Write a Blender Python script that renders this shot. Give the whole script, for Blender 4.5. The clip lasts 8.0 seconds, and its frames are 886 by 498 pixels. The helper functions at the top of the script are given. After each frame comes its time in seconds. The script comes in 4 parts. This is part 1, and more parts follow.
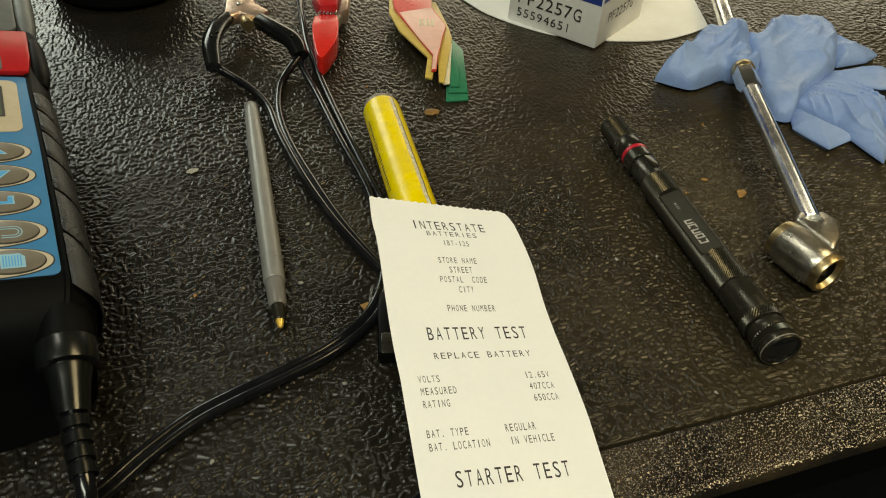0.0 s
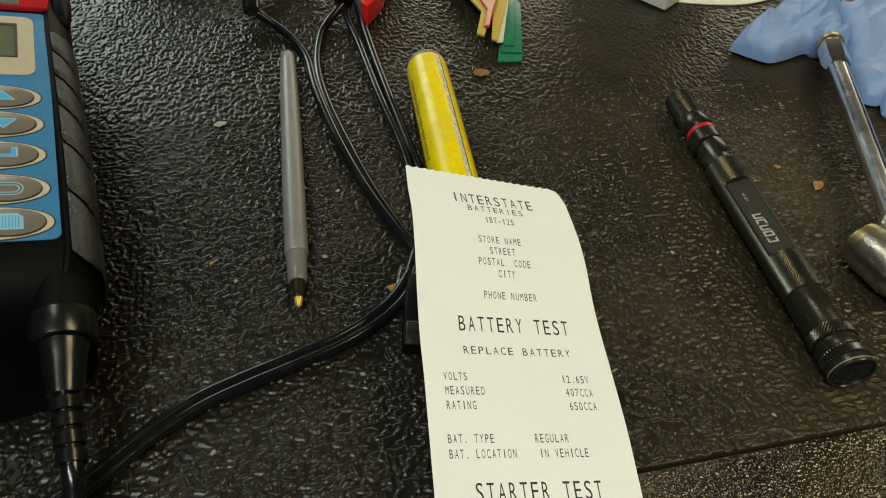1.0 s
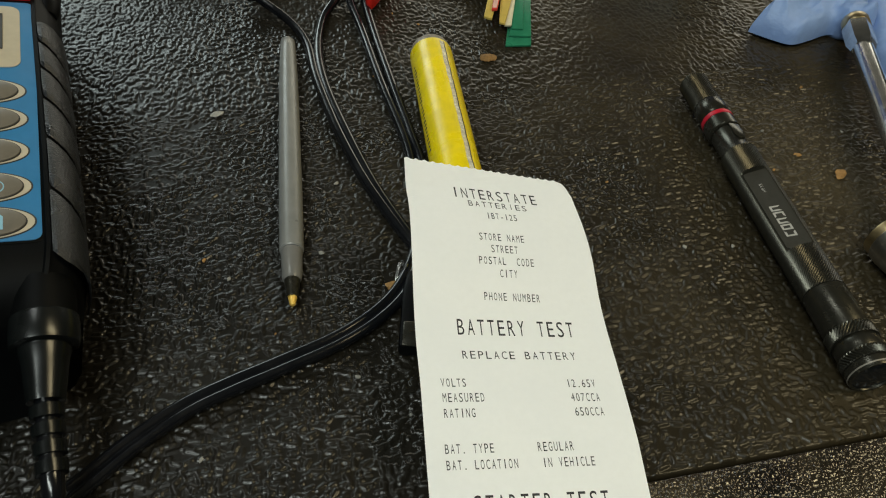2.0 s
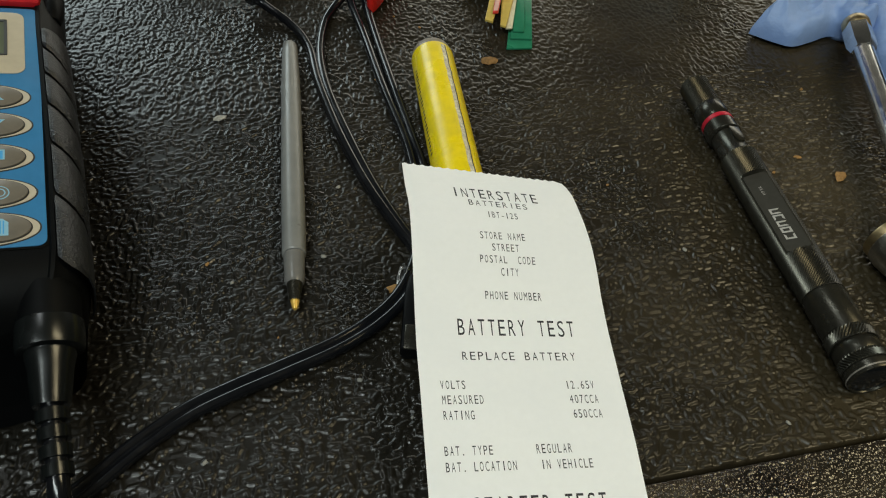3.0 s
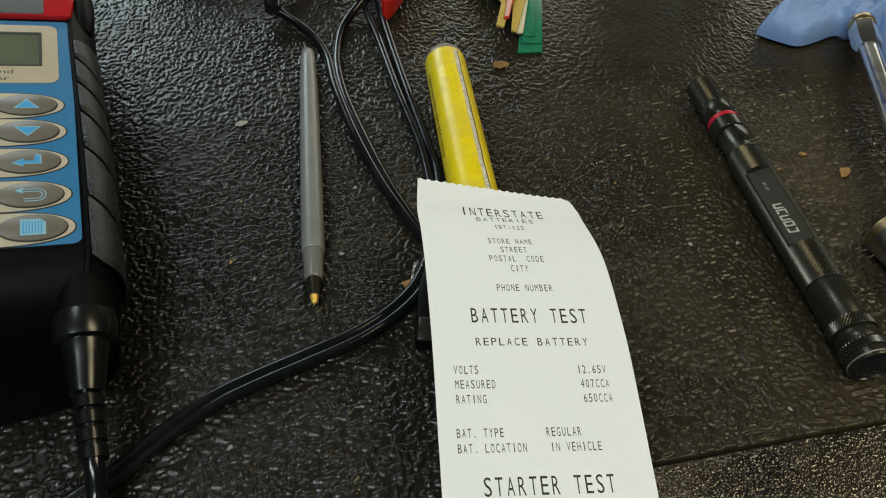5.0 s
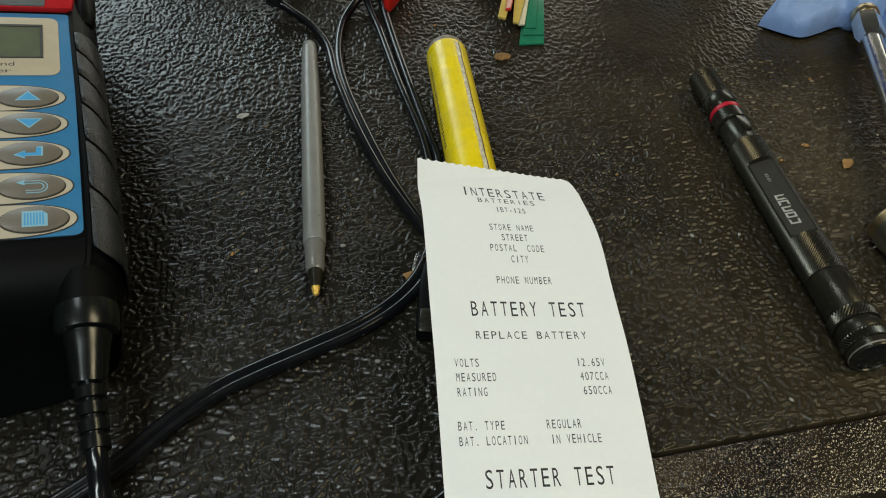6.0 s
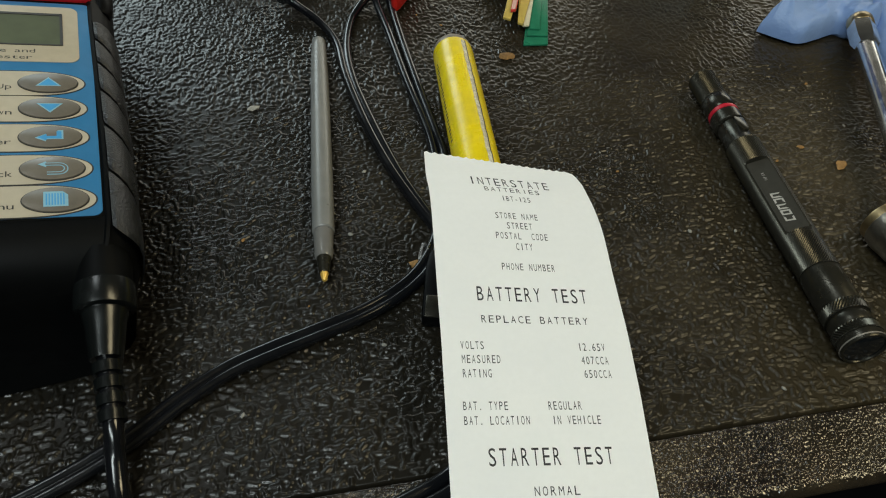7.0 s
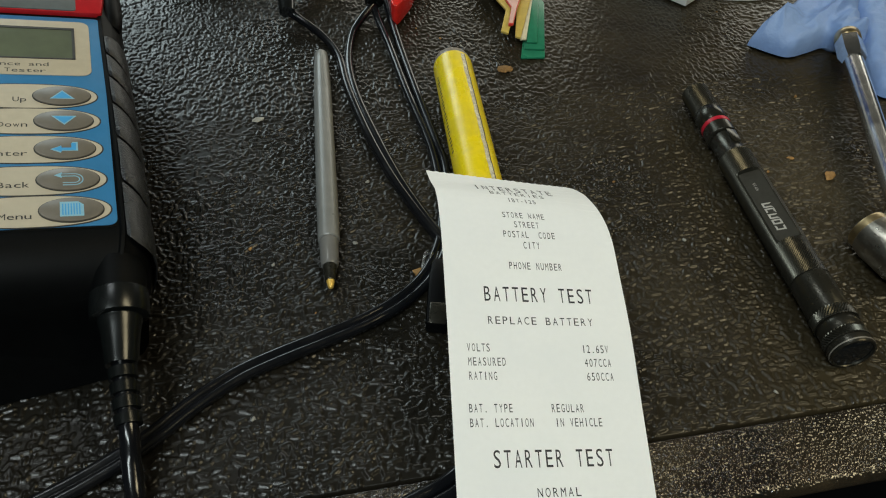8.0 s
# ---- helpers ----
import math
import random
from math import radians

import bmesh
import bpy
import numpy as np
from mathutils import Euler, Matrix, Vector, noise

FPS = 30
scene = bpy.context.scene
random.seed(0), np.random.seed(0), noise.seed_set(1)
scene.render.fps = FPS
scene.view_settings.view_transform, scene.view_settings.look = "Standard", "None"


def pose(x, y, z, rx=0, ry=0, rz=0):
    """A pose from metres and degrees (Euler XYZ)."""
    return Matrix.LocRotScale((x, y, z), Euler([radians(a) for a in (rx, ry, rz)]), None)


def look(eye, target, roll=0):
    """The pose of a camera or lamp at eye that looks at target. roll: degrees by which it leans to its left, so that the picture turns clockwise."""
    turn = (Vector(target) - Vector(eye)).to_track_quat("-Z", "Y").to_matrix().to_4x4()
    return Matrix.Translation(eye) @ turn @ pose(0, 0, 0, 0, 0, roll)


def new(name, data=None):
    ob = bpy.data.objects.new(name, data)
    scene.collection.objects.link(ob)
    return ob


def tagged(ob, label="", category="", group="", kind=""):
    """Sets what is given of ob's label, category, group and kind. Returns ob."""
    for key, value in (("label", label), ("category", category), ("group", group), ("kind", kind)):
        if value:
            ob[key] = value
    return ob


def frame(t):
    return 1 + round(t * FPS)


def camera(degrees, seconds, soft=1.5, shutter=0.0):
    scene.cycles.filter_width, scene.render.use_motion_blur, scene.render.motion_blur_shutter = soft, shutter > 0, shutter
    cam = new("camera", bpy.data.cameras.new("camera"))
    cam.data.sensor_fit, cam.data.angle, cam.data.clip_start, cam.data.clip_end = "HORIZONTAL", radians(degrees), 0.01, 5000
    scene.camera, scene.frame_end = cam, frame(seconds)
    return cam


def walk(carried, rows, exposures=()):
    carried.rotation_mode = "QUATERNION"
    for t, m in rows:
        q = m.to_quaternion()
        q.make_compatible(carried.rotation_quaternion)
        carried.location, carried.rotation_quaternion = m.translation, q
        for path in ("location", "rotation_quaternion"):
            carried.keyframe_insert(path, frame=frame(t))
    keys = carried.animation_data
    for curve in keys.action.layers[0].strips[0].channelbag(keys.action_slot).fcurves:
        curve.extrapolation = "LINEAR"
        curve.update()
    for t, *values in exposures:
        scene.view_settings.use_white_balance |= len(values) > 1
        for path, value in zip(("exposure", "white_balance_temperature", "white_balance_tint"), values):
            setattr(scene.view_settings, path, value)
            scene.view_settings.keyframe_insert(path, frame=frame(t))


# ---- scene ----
cam = camera(59.61, 8.0, soft=1.1)
PATH = [
    (0, (-0.0174, 0.00854, 0.19843), (-0.00461, 0.23669, 0.00406), 4.91),
    (0.5, (-0.01704, 0.01889, 0.19593), (-0.00875, 0.23991, -0.00676), 6.77),
    (1, (-0.01516, 0.03488, 0.19039), (-0.01761, 0.24874, -0.01998), 6.18),
    (1.5, (-0.00977, 0.04609, 0.18663), (-0.018, 0.25512, -0.0284), 5.02),
    (3, (-0.00877, 0.04606, 0.18951), (-0.01949, 0.25345, -0.02699), 4.27),
    (3.5, (-0.00788, 0.04405, 0.1908), (-0.02018, 0.25191, -0.02517), 3.82),
    (4, (-0.00608, 0.04145, 0.19283), (-0.01897, 0.24963, -0.02279), 3.49),
    (4.5, (-0.00574, 0.03734, 0.19515), (-0.02221, 0.24621, -0.01956), 2.77),
    (6, (-0.0047, 0.03625, 0.19435), (-0.02446, 0.24266, -0.02246), 1.85),
    (6.5, (-0.00617, 0.03211, 0.1956), (-0.0261, 0.23946, -0.02029), 1.92),
    (7, (-0.00722, 0.02655, 0.19578), (-0.0252, 0.23493, -0.01929), 3.26),
    (7.5, (-0.00733, 0.02543, 0.19812), (-0.02324, 0.23475, -0.0162), 3.52),
    (8, (-0.01061, 0.02078, 0.20122), (-0.02571, 0.23175, -0.01153), 3.84),
]
walk(cam, [(t, look(eye, target, roll)) for t, eye, target, roll in PATH],
     exposures=[(0, 0.22, 7600, 2), (0.5, 0.2, 7400, 2), (1, 0.15, 6950, 1), (1.5, 0.08, 6650, 2), (3, 0.05, 6260, 4), (8, 0.05, 6150, 4)])

# ---- world and light ----
world = bpy.data.worlds.new("world")
scene.world = world
world.use_nodes = True
world.node_tree.nodes["Background"].inputs[0].default_value = (0.75, 0.85, 1.0, 1)
world.node_tree.nodes["Background"].inputs[1].default_value = 0.05


def area_lamp(name, eye, target, sx, sy, watts, colour):
    data = bpy.data.lights.new(name, "AREA")
    data.shape, data.size, data.size_y, data.energy, data.color = "RECTANGLE", sx, sy, watts, colour
    ob = new(name, data)
    ob.matrix_world = look(eye, target)
    return ob


# three rows of workshop tubes under the ceiling, daylight from the open doors
area_lamp("tube_light_right", (0.95, 0.36, 1.72), (0.1, 0.3, 0), 0.45, 1.3, 19, (1.0, 0.81, 0.5))
area_lamp("tube_light_left", (-0.75, 0.50, 1.72), (0, 0.25, 0), 0.2, 0.6, 4.5, (0.96, 0.97, 0.96))
area_lamp("tube_light_above", (-0.3, -1.0, 1.74), (0.06, 0.2, 0), 1.4, 0.35, 31, (0.93, 0.98, 0.95))
area_lamp("daylight_left", (-1.9, 2.8, 1.3), (0, 0.3, 0), 1.2, 0.9, 18, (0.84, 0.93, 0.93))
area_lamp("daylight_back", (0.6, 4.7, 1.05), (0, 0.3, 0), 4.5, 1.2, 39, (1.0, 0.92, 0.78))


# ---- materials ----
def mat(name, colour, rough=0.5, metal=0.0, var=0.2, scale=120.0, bump=0.15, bscale=900.0, depth=0.0002, second=None, mix=0.5, patch=12.0,
        spec=0.5, coat=0.0, random_tone=0.0, lit_dust=None):
    """Colour with grain at two sizes, a second tone in patches, uneven roughness and fine relief."""
    m = bpy.data.materials.new(name)
    m.use_nodes = True
    nt = m.node_tree
    b = nt.nodes["Principled BSDF"]
    link = nt.links.new
    tc = nt.nodes.new("ShaderNodeTexCoord")

    def noise_node(s, detail=6.0, rough_=0.6):
        n = nt.nodes.new("ShaderNodeTexNoise")
        n.inputs["Scale"].default_value, n.inputs["Detail"].default_value, n.inputs["Roughness"].default_value = s, detail, rough_
        link(tc.outputs["Object"], n.inputs["Vector"])
        return n

    def ramp(src, a, c, lo=0.0, hi=1.0):
        r = nt.nodes.new("ShaderNodeMapRange")
        r.inputs["From Min"].default_value, r.inputs["From Max"].default_value = a, c
        r.inputs["To Min"].default_value, r.inputs["To Max"].default_value = lo, hi
        link(src, r.inputs["Value"])
        return r.outputs["Result"]

    grain = noise_node(scale)
    large = noise_node(patch, 5.0)
    base = nt.nodes.new("ShaderNodeMix")
    base.data_type = "RGBA"
    base.inputs["A"].default_value = (*[c * (1 - var) for c in colour], 1)
    base.inputs["B"].default_value = (*[min(1, c * (1 + var)) for c in colour], 1)
    link(ramp(grain.outputs["Fac"], 0.3, 0.7), base.inputs["Factor"])
    out = base.outputs["Result"]
    if second:
        two = nt.nodes.new("ShaderNodeMix")
        two.data_type = "RGBA"
        two.inputs["B"].default_value = (*second, 1)
        link(out, two.inputs["A"])
        share = ramp(large.outputs["Fac"], 0.42, 0.7, 0.0, mix)
        if lit_dust:
            # uneven dust, with warm light from the right painted in towards +x
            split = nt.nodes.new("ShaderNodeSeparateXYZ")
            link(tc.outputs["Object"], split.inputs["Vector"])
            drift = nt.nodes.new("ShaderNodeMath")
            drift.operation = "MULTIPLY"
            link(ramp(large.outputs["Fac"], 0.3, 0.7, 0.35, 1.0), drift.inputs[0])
            link(ramp(split.outputs["X"], lit_dust[0], lit_dust[1], lit_dust[2], mix), drift.inputs[1])
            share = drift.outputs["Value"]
        link(share, two.inputs["Factor"])
        out = two.outputs["Result"]
        if lit_dust:
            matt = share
    if random_tone:
        info = nt.nodes.new("ShaderNodeObjectInfo")
        hsv = nt.nodes.new("ShaderNodeHueSaturation")
        link(ramp(info.outputs["Random"], 0, 1, 1 - random_tone, 1 + random_tone), hsv.inputs["Value"])
        link(out, hsv.inputs["Color"])
        out = hsv.outputs["Color"]
    link(out, b.inputs["Base Color"])
    gloss = ramp(large.outputs["Fac"], 0.3, 0.7, max(0.02, rough - 0.08), min(1, rough + 0.1))
    if lit_dust:
        # the browner the tone, the rougher the plastic
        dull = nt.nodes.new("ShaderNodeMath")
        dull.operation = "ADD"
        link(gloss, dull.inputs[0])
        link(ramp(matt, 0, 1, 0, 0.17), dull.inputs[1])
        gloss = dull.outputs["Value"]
    link(gloss, b.inputs["Roughness"])
    b.inputs["Metallic"].default_value = metal
    b.inputs["Specular IOR Level"].default_value = spec
    b.inputs["Coat Weight"].default_value = coat
    b.inputs["Coat Roughness"].default_value = 0.08
    if bump:
        fine = noise_node(bscale, 3.0)
        bn = nt.nodes.new("ShaderNodeBump")
        bn.inputs["Strength"].default_value, bn.inputs["Distance"].default_value = bump, depth
        link(fine.outputs["Fac"], bn.inputs["Height"])
        link(bn.outputs["Normal"], b.inputs["Normal"])
    return m


TRAY = mat("moulded_black_plastic", (0.005, 0.0055, 0.0058), 0.25, 0, 0.3, 350, 0.35, 2600, 0.0001, (0.049, 0.036, 0.016), 0.85, 14, 0.26, 0.17, lit_dust=(-0.05, 0.16, 0.16))
RIM = mat("grained_black_plastic", (0.011, 0.0095, 0.0075), 0.16, 0, 0.3, 700, 0.25, 3500, 0.0001, (0.042, 0.03, 0.016), 0.7, 30, 0.45, 0.9)
PAPER = mat("thermal_paper", (0.88, 0.885, 0.885), 0.5, 0, 0.015, 500, 0.06, 1500, 0.00003, (0.84, 0.85, 0.86), 0.5, 35, 0.4)
INK = mat("thermal_print", (0.02, 0.02, 0.026), 0.6, 0, 0.4, 1500, 0)
CASE = mat("black_case_plastic", (0.002, 0.0023, 0.0025), 0.45, 0, 0.2, 300, 0.25, 3000, 0.0001, spec=0.1)
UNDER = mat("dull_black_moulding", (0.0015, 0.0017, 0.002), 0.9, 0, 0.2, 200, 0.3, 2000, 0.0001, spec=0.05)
GRIP = mat("grained_grip_rubber", (0.011, 0.012, 0.014), 0.3, 0, 0.2, 500, 0.8, 1500, 0.0004, spec=0.6)
BLUE = mat("blue_keypad_film", (0.045, 0.2, 0.42), 0.33, 0, 0.08, 200, 0.08, 2000, 0.00005, (0.06, 0.17, 0.33), 0.5, 25)
BEIGE = mat("beige_keypad_film", (0.5, 0.44, 0.33), 0.4, 0, 0.06, 300, 0.08, 2000, 0.00005, (0.42, 0.38, 0.3), 0.5, 30)
KEY = mat("brown_grey_key", (0.16, 0.14, 0.11), 0.35, 0, 0.1, 400, 0.15, 2400, 0.00006, (0.12, 0.11, 0.095), 0.5, 60)
SKY_BLUE = mat("light_blue_print", (0.06, 0.32, 0.64), 0.45, 0, 0.05, 500, 0)
CYAN = mat("pale_blue_outline", (0.25, 0.47, 0.6), 0.45, 0, 0.05, 500, 0)
DARK_PRINT = mat("dark_print", (0.03, 0.028, 0.025), 0.5, 0, 0.1, 500, 0)
LCD = mat("green_grey_display", (0.11, 0.125, 0.09), 0.12, 0, 0.06, 100, 0, second=(0.16, 0.19, 0.12), mix=0.6, patch=30)
RED_CAP = mat("red_plastic", (0.42, 0.012, 0.018), 0.3, 0, 0.12, 200, 0.1, 1500)
GREY_CASE = mat("grey_case_plastic", (0.11, 0.125, 0.13), 0.4, 0, 0.12, 200, 0.15, 2200)
CABLE = mat("black_cable_rubber", (0.005, 0.0055, 0.007), 0.17, 0, 0.25, 400, 0.2, 1400, 0.0001, (0.012, 0.012, 0.013), 0.4, 60)
PEN = mat("grey_pen_plastic", (0.19, 0.19, 0.18), 0.33, 0, 0.1, 150, 0.06, 1200, second=(0.24, 0.235, 0.22), mix=0.5, patch=40)
PEN_DARK = mat("dark_grey_pen_plastic", (0.16, 0.155, 0.145), 0.3, 0, 0.1, 150, 0.06, 1200)
BRASS = mat("brass", (0.54, 0.43, 0.24), 0.36, 1.0, 0.15, 400, 0.2, 1500, 0.0001, (0.35, 0.24, 0.1), 0.5, 120)
BRASS_TIP = mat("brass_pen_point", (0.78, 0.5, 0.1), 0.3, 0.35, 0.1, 400, 0.1, 1500)
YELLOW = mat("yellow_enamel", (0.86, 0.66, 0.004), 0.3, 0, 0.08, 200, 0.12, 700, 0.0002, (0.55, 0.42, 0.04), 0.45, 60)
SCUFF = mat("scuffed_bare_line", (0.72, 0.63, 0.48), 0.6, 0, 0.5, 900, 0.4, 2000, 0.0002, (0.4, 0.31, 0.2), 0.6, 200)
GREY_END = mat("worn_grey_metal", (0.32, 0.29, 0.25), 0.5, 0.4, 0.3, 500, 0.4, 1500, 0.0002, (0.15, 0.12, 0.09), 0.7, 150)
ANODISED = mat("black_anodised_metal", (0.05, 0.047, 0.036), 0.27, 0.7, 0.2, 600, 0.15, 2500, 0.00006, (0.035, 0.032, 0.028), 0.4, 60)
KNURL = mat("black_knurled_metal", (0.05, 0.047, 0.036), 0.3, 0.7, 0.2, 600, 0.1, 2500, 0.00005)
RED_RING = mat("red_rubber_ring", (0.5, 0.01, 0.03), 0.4, 0, 0.1, 300, 0.1, 2000)
FLAT_GREY = mat("milled_dark_flat", (0.05, 0.047, 0.038), 0.4, 0.3, 0.12, 500, 0.15, 2500, 0.00005)
ENGRAVE = mat("silver_engraving", (0.5, 0.48, 0.44), 0.45, 0.3, 0.1, 600, 0)
LENS = mat("dark_lens", (0.008, 0.01, 0.012), 0.08, 0, 0.1, 100, 0, spec=0.6)
CHROME = mat("worn_chrome", (0.86, 0.86, 0.85), 0.18, 1.0, 0.12, 300, 0.12, 900, 0.0001, (0.6, 0.58, 0.54), 0.5, 90)
NICKEL = mat("cast_nickel", (0.56, 0.53, 0.46), 0.34, 1.0, 0.2, 350, 0.5, 800, 0.0003, (0.36, 0.31, 0.24), 0.7, 110)
NITRILE = mat("blue_nitrile", (0.22, 0.33, 0.61), 0.48, 0, 0.06, 250, 0.6, 260, 0.0006, (0.27, 0.39, 0.66), 0.6, 40)
CARD = mat("white_carton", (0.84, 0.83, 0.79), 0.5, 0, 0.04, 300, 0.1, 900, 0.0001, (0.76, 0.74, 0.69), 0.5, 30)
CARD_BLUE = mat("blue_carton_print", (0.02, 0.045, 0.24), 0.4, 0, 0.08, 300, 0.08, 900)
SHEET = mat("white_sheet_paper", (0.84, 0.83, 0.79), 0.6, 0, 0.03, 300, 0.1, 700, 0.0001, (0.7, 0.68, 0.6), 0.5, 30)
GAUGE_RED = mat("red_gauge_plastic", (0.6, 0.05, 0.04), 0.3, 0, 0.1, 200, 0.1, 1200)
GAUGE_GLARE = mat("red_gauge_glare", (0.7, 0.42, 0.36), 0.35, 0, 0.08, 200, 0.1, 1200)
GAUGE_YELLOW = mat("yellow_gauge_plastic", (0.55, 0.4, 0.09), 0.35, 0, 0.1, 200, 0.1, 1200)
GAUGE_CREAM = mat("cream_gauge_plastic", (0.66, 0.6, 0.42), 0.35, 0, 0.1, 200, 0.1, 1200)
GAUGE_GREEN = mat("green_gauge_plastic", (0.025, 0.18, 0.095), 0.3, 0, 0.12, 200, 0.1, 1200)
CLAMP_BLACK = mat("black_vinyl_grip", (0.005, 0.006, 0.006), 0.2, 0, 0.2, 300, 0.1, 900)
CLAMP_RED = mat("red_vinyl_grip", (0.62, 0.02, 0.015), 0.2, 0, 0.12, 300, 0.1, 900)
COPPER = mat("plated_copper_jaw", (0.75, 0.58, 0.48), 0.35, 0.9, 0.15, 300, 0.2, 900, 0.0002, (0.5, 0.3, 0.2), 0.5, 100)
CRUMB = mat("tan_crumb", (0.28, 0.15, 0.045), 0.8, 0, 0.3, 800, 0.5, 1800, 0.0003, random_tone=0.3)
FLECK = mat("pale_fleck", (0.26, 0.25, 0.22), 0.6, 0, 0.3, 800, 0.3, 1800, random_tone=0.25)
CONCRETE = mat("stained_concrete", (0.2, 0.19, 0.175), 0.8, 0, 0.2, 20, 0.4, 90, 0.002, (0.1, 0.095, 0.09), 0.6, 1.5)
PLASTER = mat("painted_workshop_wall", (0.13, 0.125, 0.115), 0.8, 0, 0.06, 20, 0.2, 120, 0.001, (0.1, 0.095, 0.09), 0.5, 1.2)


# ---- mesh helpers ----
def finish(ob, me, material, smooth=35):
    if material:
        me.materials.append(material)
    if smooth and len(me.polygons):
        me.polygons.foreach_set("use_smooth", [True] * len(me.polygons))
        me.set_sharp_from_angle(angle=radians(smooth))
    return ob


def part(name, bm, material, parent=None, label="", smooth=35, flip=True):
    """Links a bmesh as one mesh object, in the space of its parent."""
    if flip:
        bmesh.ops.recalc_face_normals(bm, faces=bm.faces)
    me = bpy.data.meshes.new(name)
    bm.to_mesh(me)
    bm.free()
    ob = new(name, me)
    finish(ob, me, material, smooth)
    ob.parent = parent
    if label:
        tagged(ob, label)
    return ob


def thing(name, label, category, m=None, group=""):
    ob = new(name)
    ob.empty_display_size = 0.01
    ob.matrix_world = m or Matrix()
    return tagged(ob, label, category, group)


def along(p, q, spin=0):
    """A pose at p whose z axis points to q."""
    d = Vector(q) - Vector(p)
    return Matrix.Translation(p) @ d.to_track_quat("Z", "Y").to_matrix().to_4x4() @ pose(0, 0, 0, 0, 0, spin)


def lathe(profile, seg=32, m=None, bm=None, squash=1.0):
    """Rings of (radius, distance) round the z axis; the ends are closed."""
    bm = bm or bmesh.new()
    m = m or Matrix()
    rings = []
    for r, d in profile:
        rings.append([bm.verts.new(m @ Vector((r * math.cos(2 * math.pi * k / seg), squash * r * math.sin(2 * math.pi * k / seg), d))) for k in range(seg)])
    for a, b in zip(rings, rings[1:]):
        for k in range(seg):
            bm.faces.new((a[k], a[(k + 1) % seg], b[(k + 1) % seg], b[k]))
    bm.faces.new(rings[0][::-1])
    bm.faces.new(rings[-1])
    return bm


def spline(points, steps=8):
    """A smooth line through points (Catmull-Rom)."""
    p = [Vector(q) for q in points]
    p = [2 * p[0] - p[1]] + p + [2 * p[-1] - p[-2]]
    out = []
    for i in range(1, len(p) - 2):
        for k in range(steps):
            t = k / steps
            out.append(0.5 * ((2 * p[i]) + (p[i + 1] - p[i - 1]) * t + (2 * p[i - 1] - 5 * p[i] + 4 * p[i + 1] - p[i + 2]) * t * t
                              + (3 * p[i] - p[i - 1] - 3 * p[i + 1] + p[i + 2]) * t ** 3))
    out.append(p[-2].copy())
    return out


def sweep(line, section, bm=None, scale=None):
    """A section of (side, up) offsets carried along a line that lies roughly flat."""
    bm = bm or bmesh.new()
    rings, n = [], len(section)
    for i, p in enumerate(line):
        d = (line[min(i + 1, len(line) - 1)] - line[max(i - 1, 0)]).normalized()
        side = d.cross(Vector((0, 0, 1)))
        side = side.normalized() if side.length > 1e-4 else Vector((1, 0, 0))
        up = side.cross(d)
        k = scale(i / (len(line) - 1)) if scale else 1
        rings.append([bm.verts.new(p + side * a * k + up * b * k) for a, b in section])
    for a, b in zip(rings, rings[1:]):
        for k in range(n):
            bm.faces.new((a[k], a[(k + 1) % n], b[(k + 1) % n], b[k]))
    bm.faces.new(rings[0][::-1])
    bm.faces.new(rings[-1])
    return bm


def disc(r, seg=14, sx=1.0, sy=1.0, cx=0.0, cy=0.0):
    return [(cx + sx * r * math.cos(2 * math.pi * k / seg), cy + sy * r * math.sin(2 * math.pi * k / seg)) for k in range(seg)]


def prism(outline, z0, z1, bevel=0.0, bm=None, m=None, segments=2):
    """A flat outline with thickness and softened edges."""
    own = bmesh.new()
    top = [own.verts.new((x, y, z1)) for x, y in outline]
    low = [own.verts.new((x, y, z0)) for x, y in outline]
    own.faces.new(top)
    own.faces.new(low[::-1])
    n = len(outline)
    for k in range(n):
        own.faces.new((low[k], low[(k + 1) % n], top[(k + 1) % n], top[k]))
    bmesh.ops.recalc_face_normals(own, faces=own.faces)
    if bevel:
        bmesh.ops.bevel(own, geom=[e for e in own.edges], offset=bevel, segments=segments, profile=0.5, affect="EDGES", clamp_overlap=True)
    if m:
        own.transform(m)
    if bm is None:
        return own
    me = bpy.data.meshes.new("joined")
    own.to_mesh(me)
    own.free()
    bm.from_mesh(me)
    bpy.data.meshes.remove(me)
    return bm


def rounded(x0, y0, x1, y1, r, n=5):
    out = []
    for cx, cy, a in ((x1 - r, y0 + r, -90), (x1 - r, y1 - r, 0), (x0 + r, y1 - r, 90), (x0 + r, y0 + r, 180)):
        for k in range(n + 1):
            b = radians(a + 90 * k / n)
            out.append((cx + r * math.cos(b), cy + r * math.sin(b)))
    return out


GLYPHS = {}


def glyph(ch):
    """Flat mesh of one letter of the built-in font, with its bounds."""
    if ch not in GLYPHS:
        cu = bpy.data.curves.new("letter", "FONT")
        cu.body, cu.size, cu.offset, cu.resolution_u = ch, 1.0, 0.0, 3
        ob = bpy.data.objects.new("letter", cu)
        scene.collection.objects.link(ob)
        me = bpy.data.meshes.new_from_object(ob.evaluated_get(bpy.context.evaluated_depsgraph_get()))
        v = np.array([p.co[:2] for p in me.vertices])
        GLYPHS[ch] = (v, [tuple(f.vertices) for f in me.polygons])
        bpy.data.objects.remove(ob)
        bpy.data.curves.remove(cu)
        bpy.data.meshes.remove(me)
    return GLYPHS[ch]


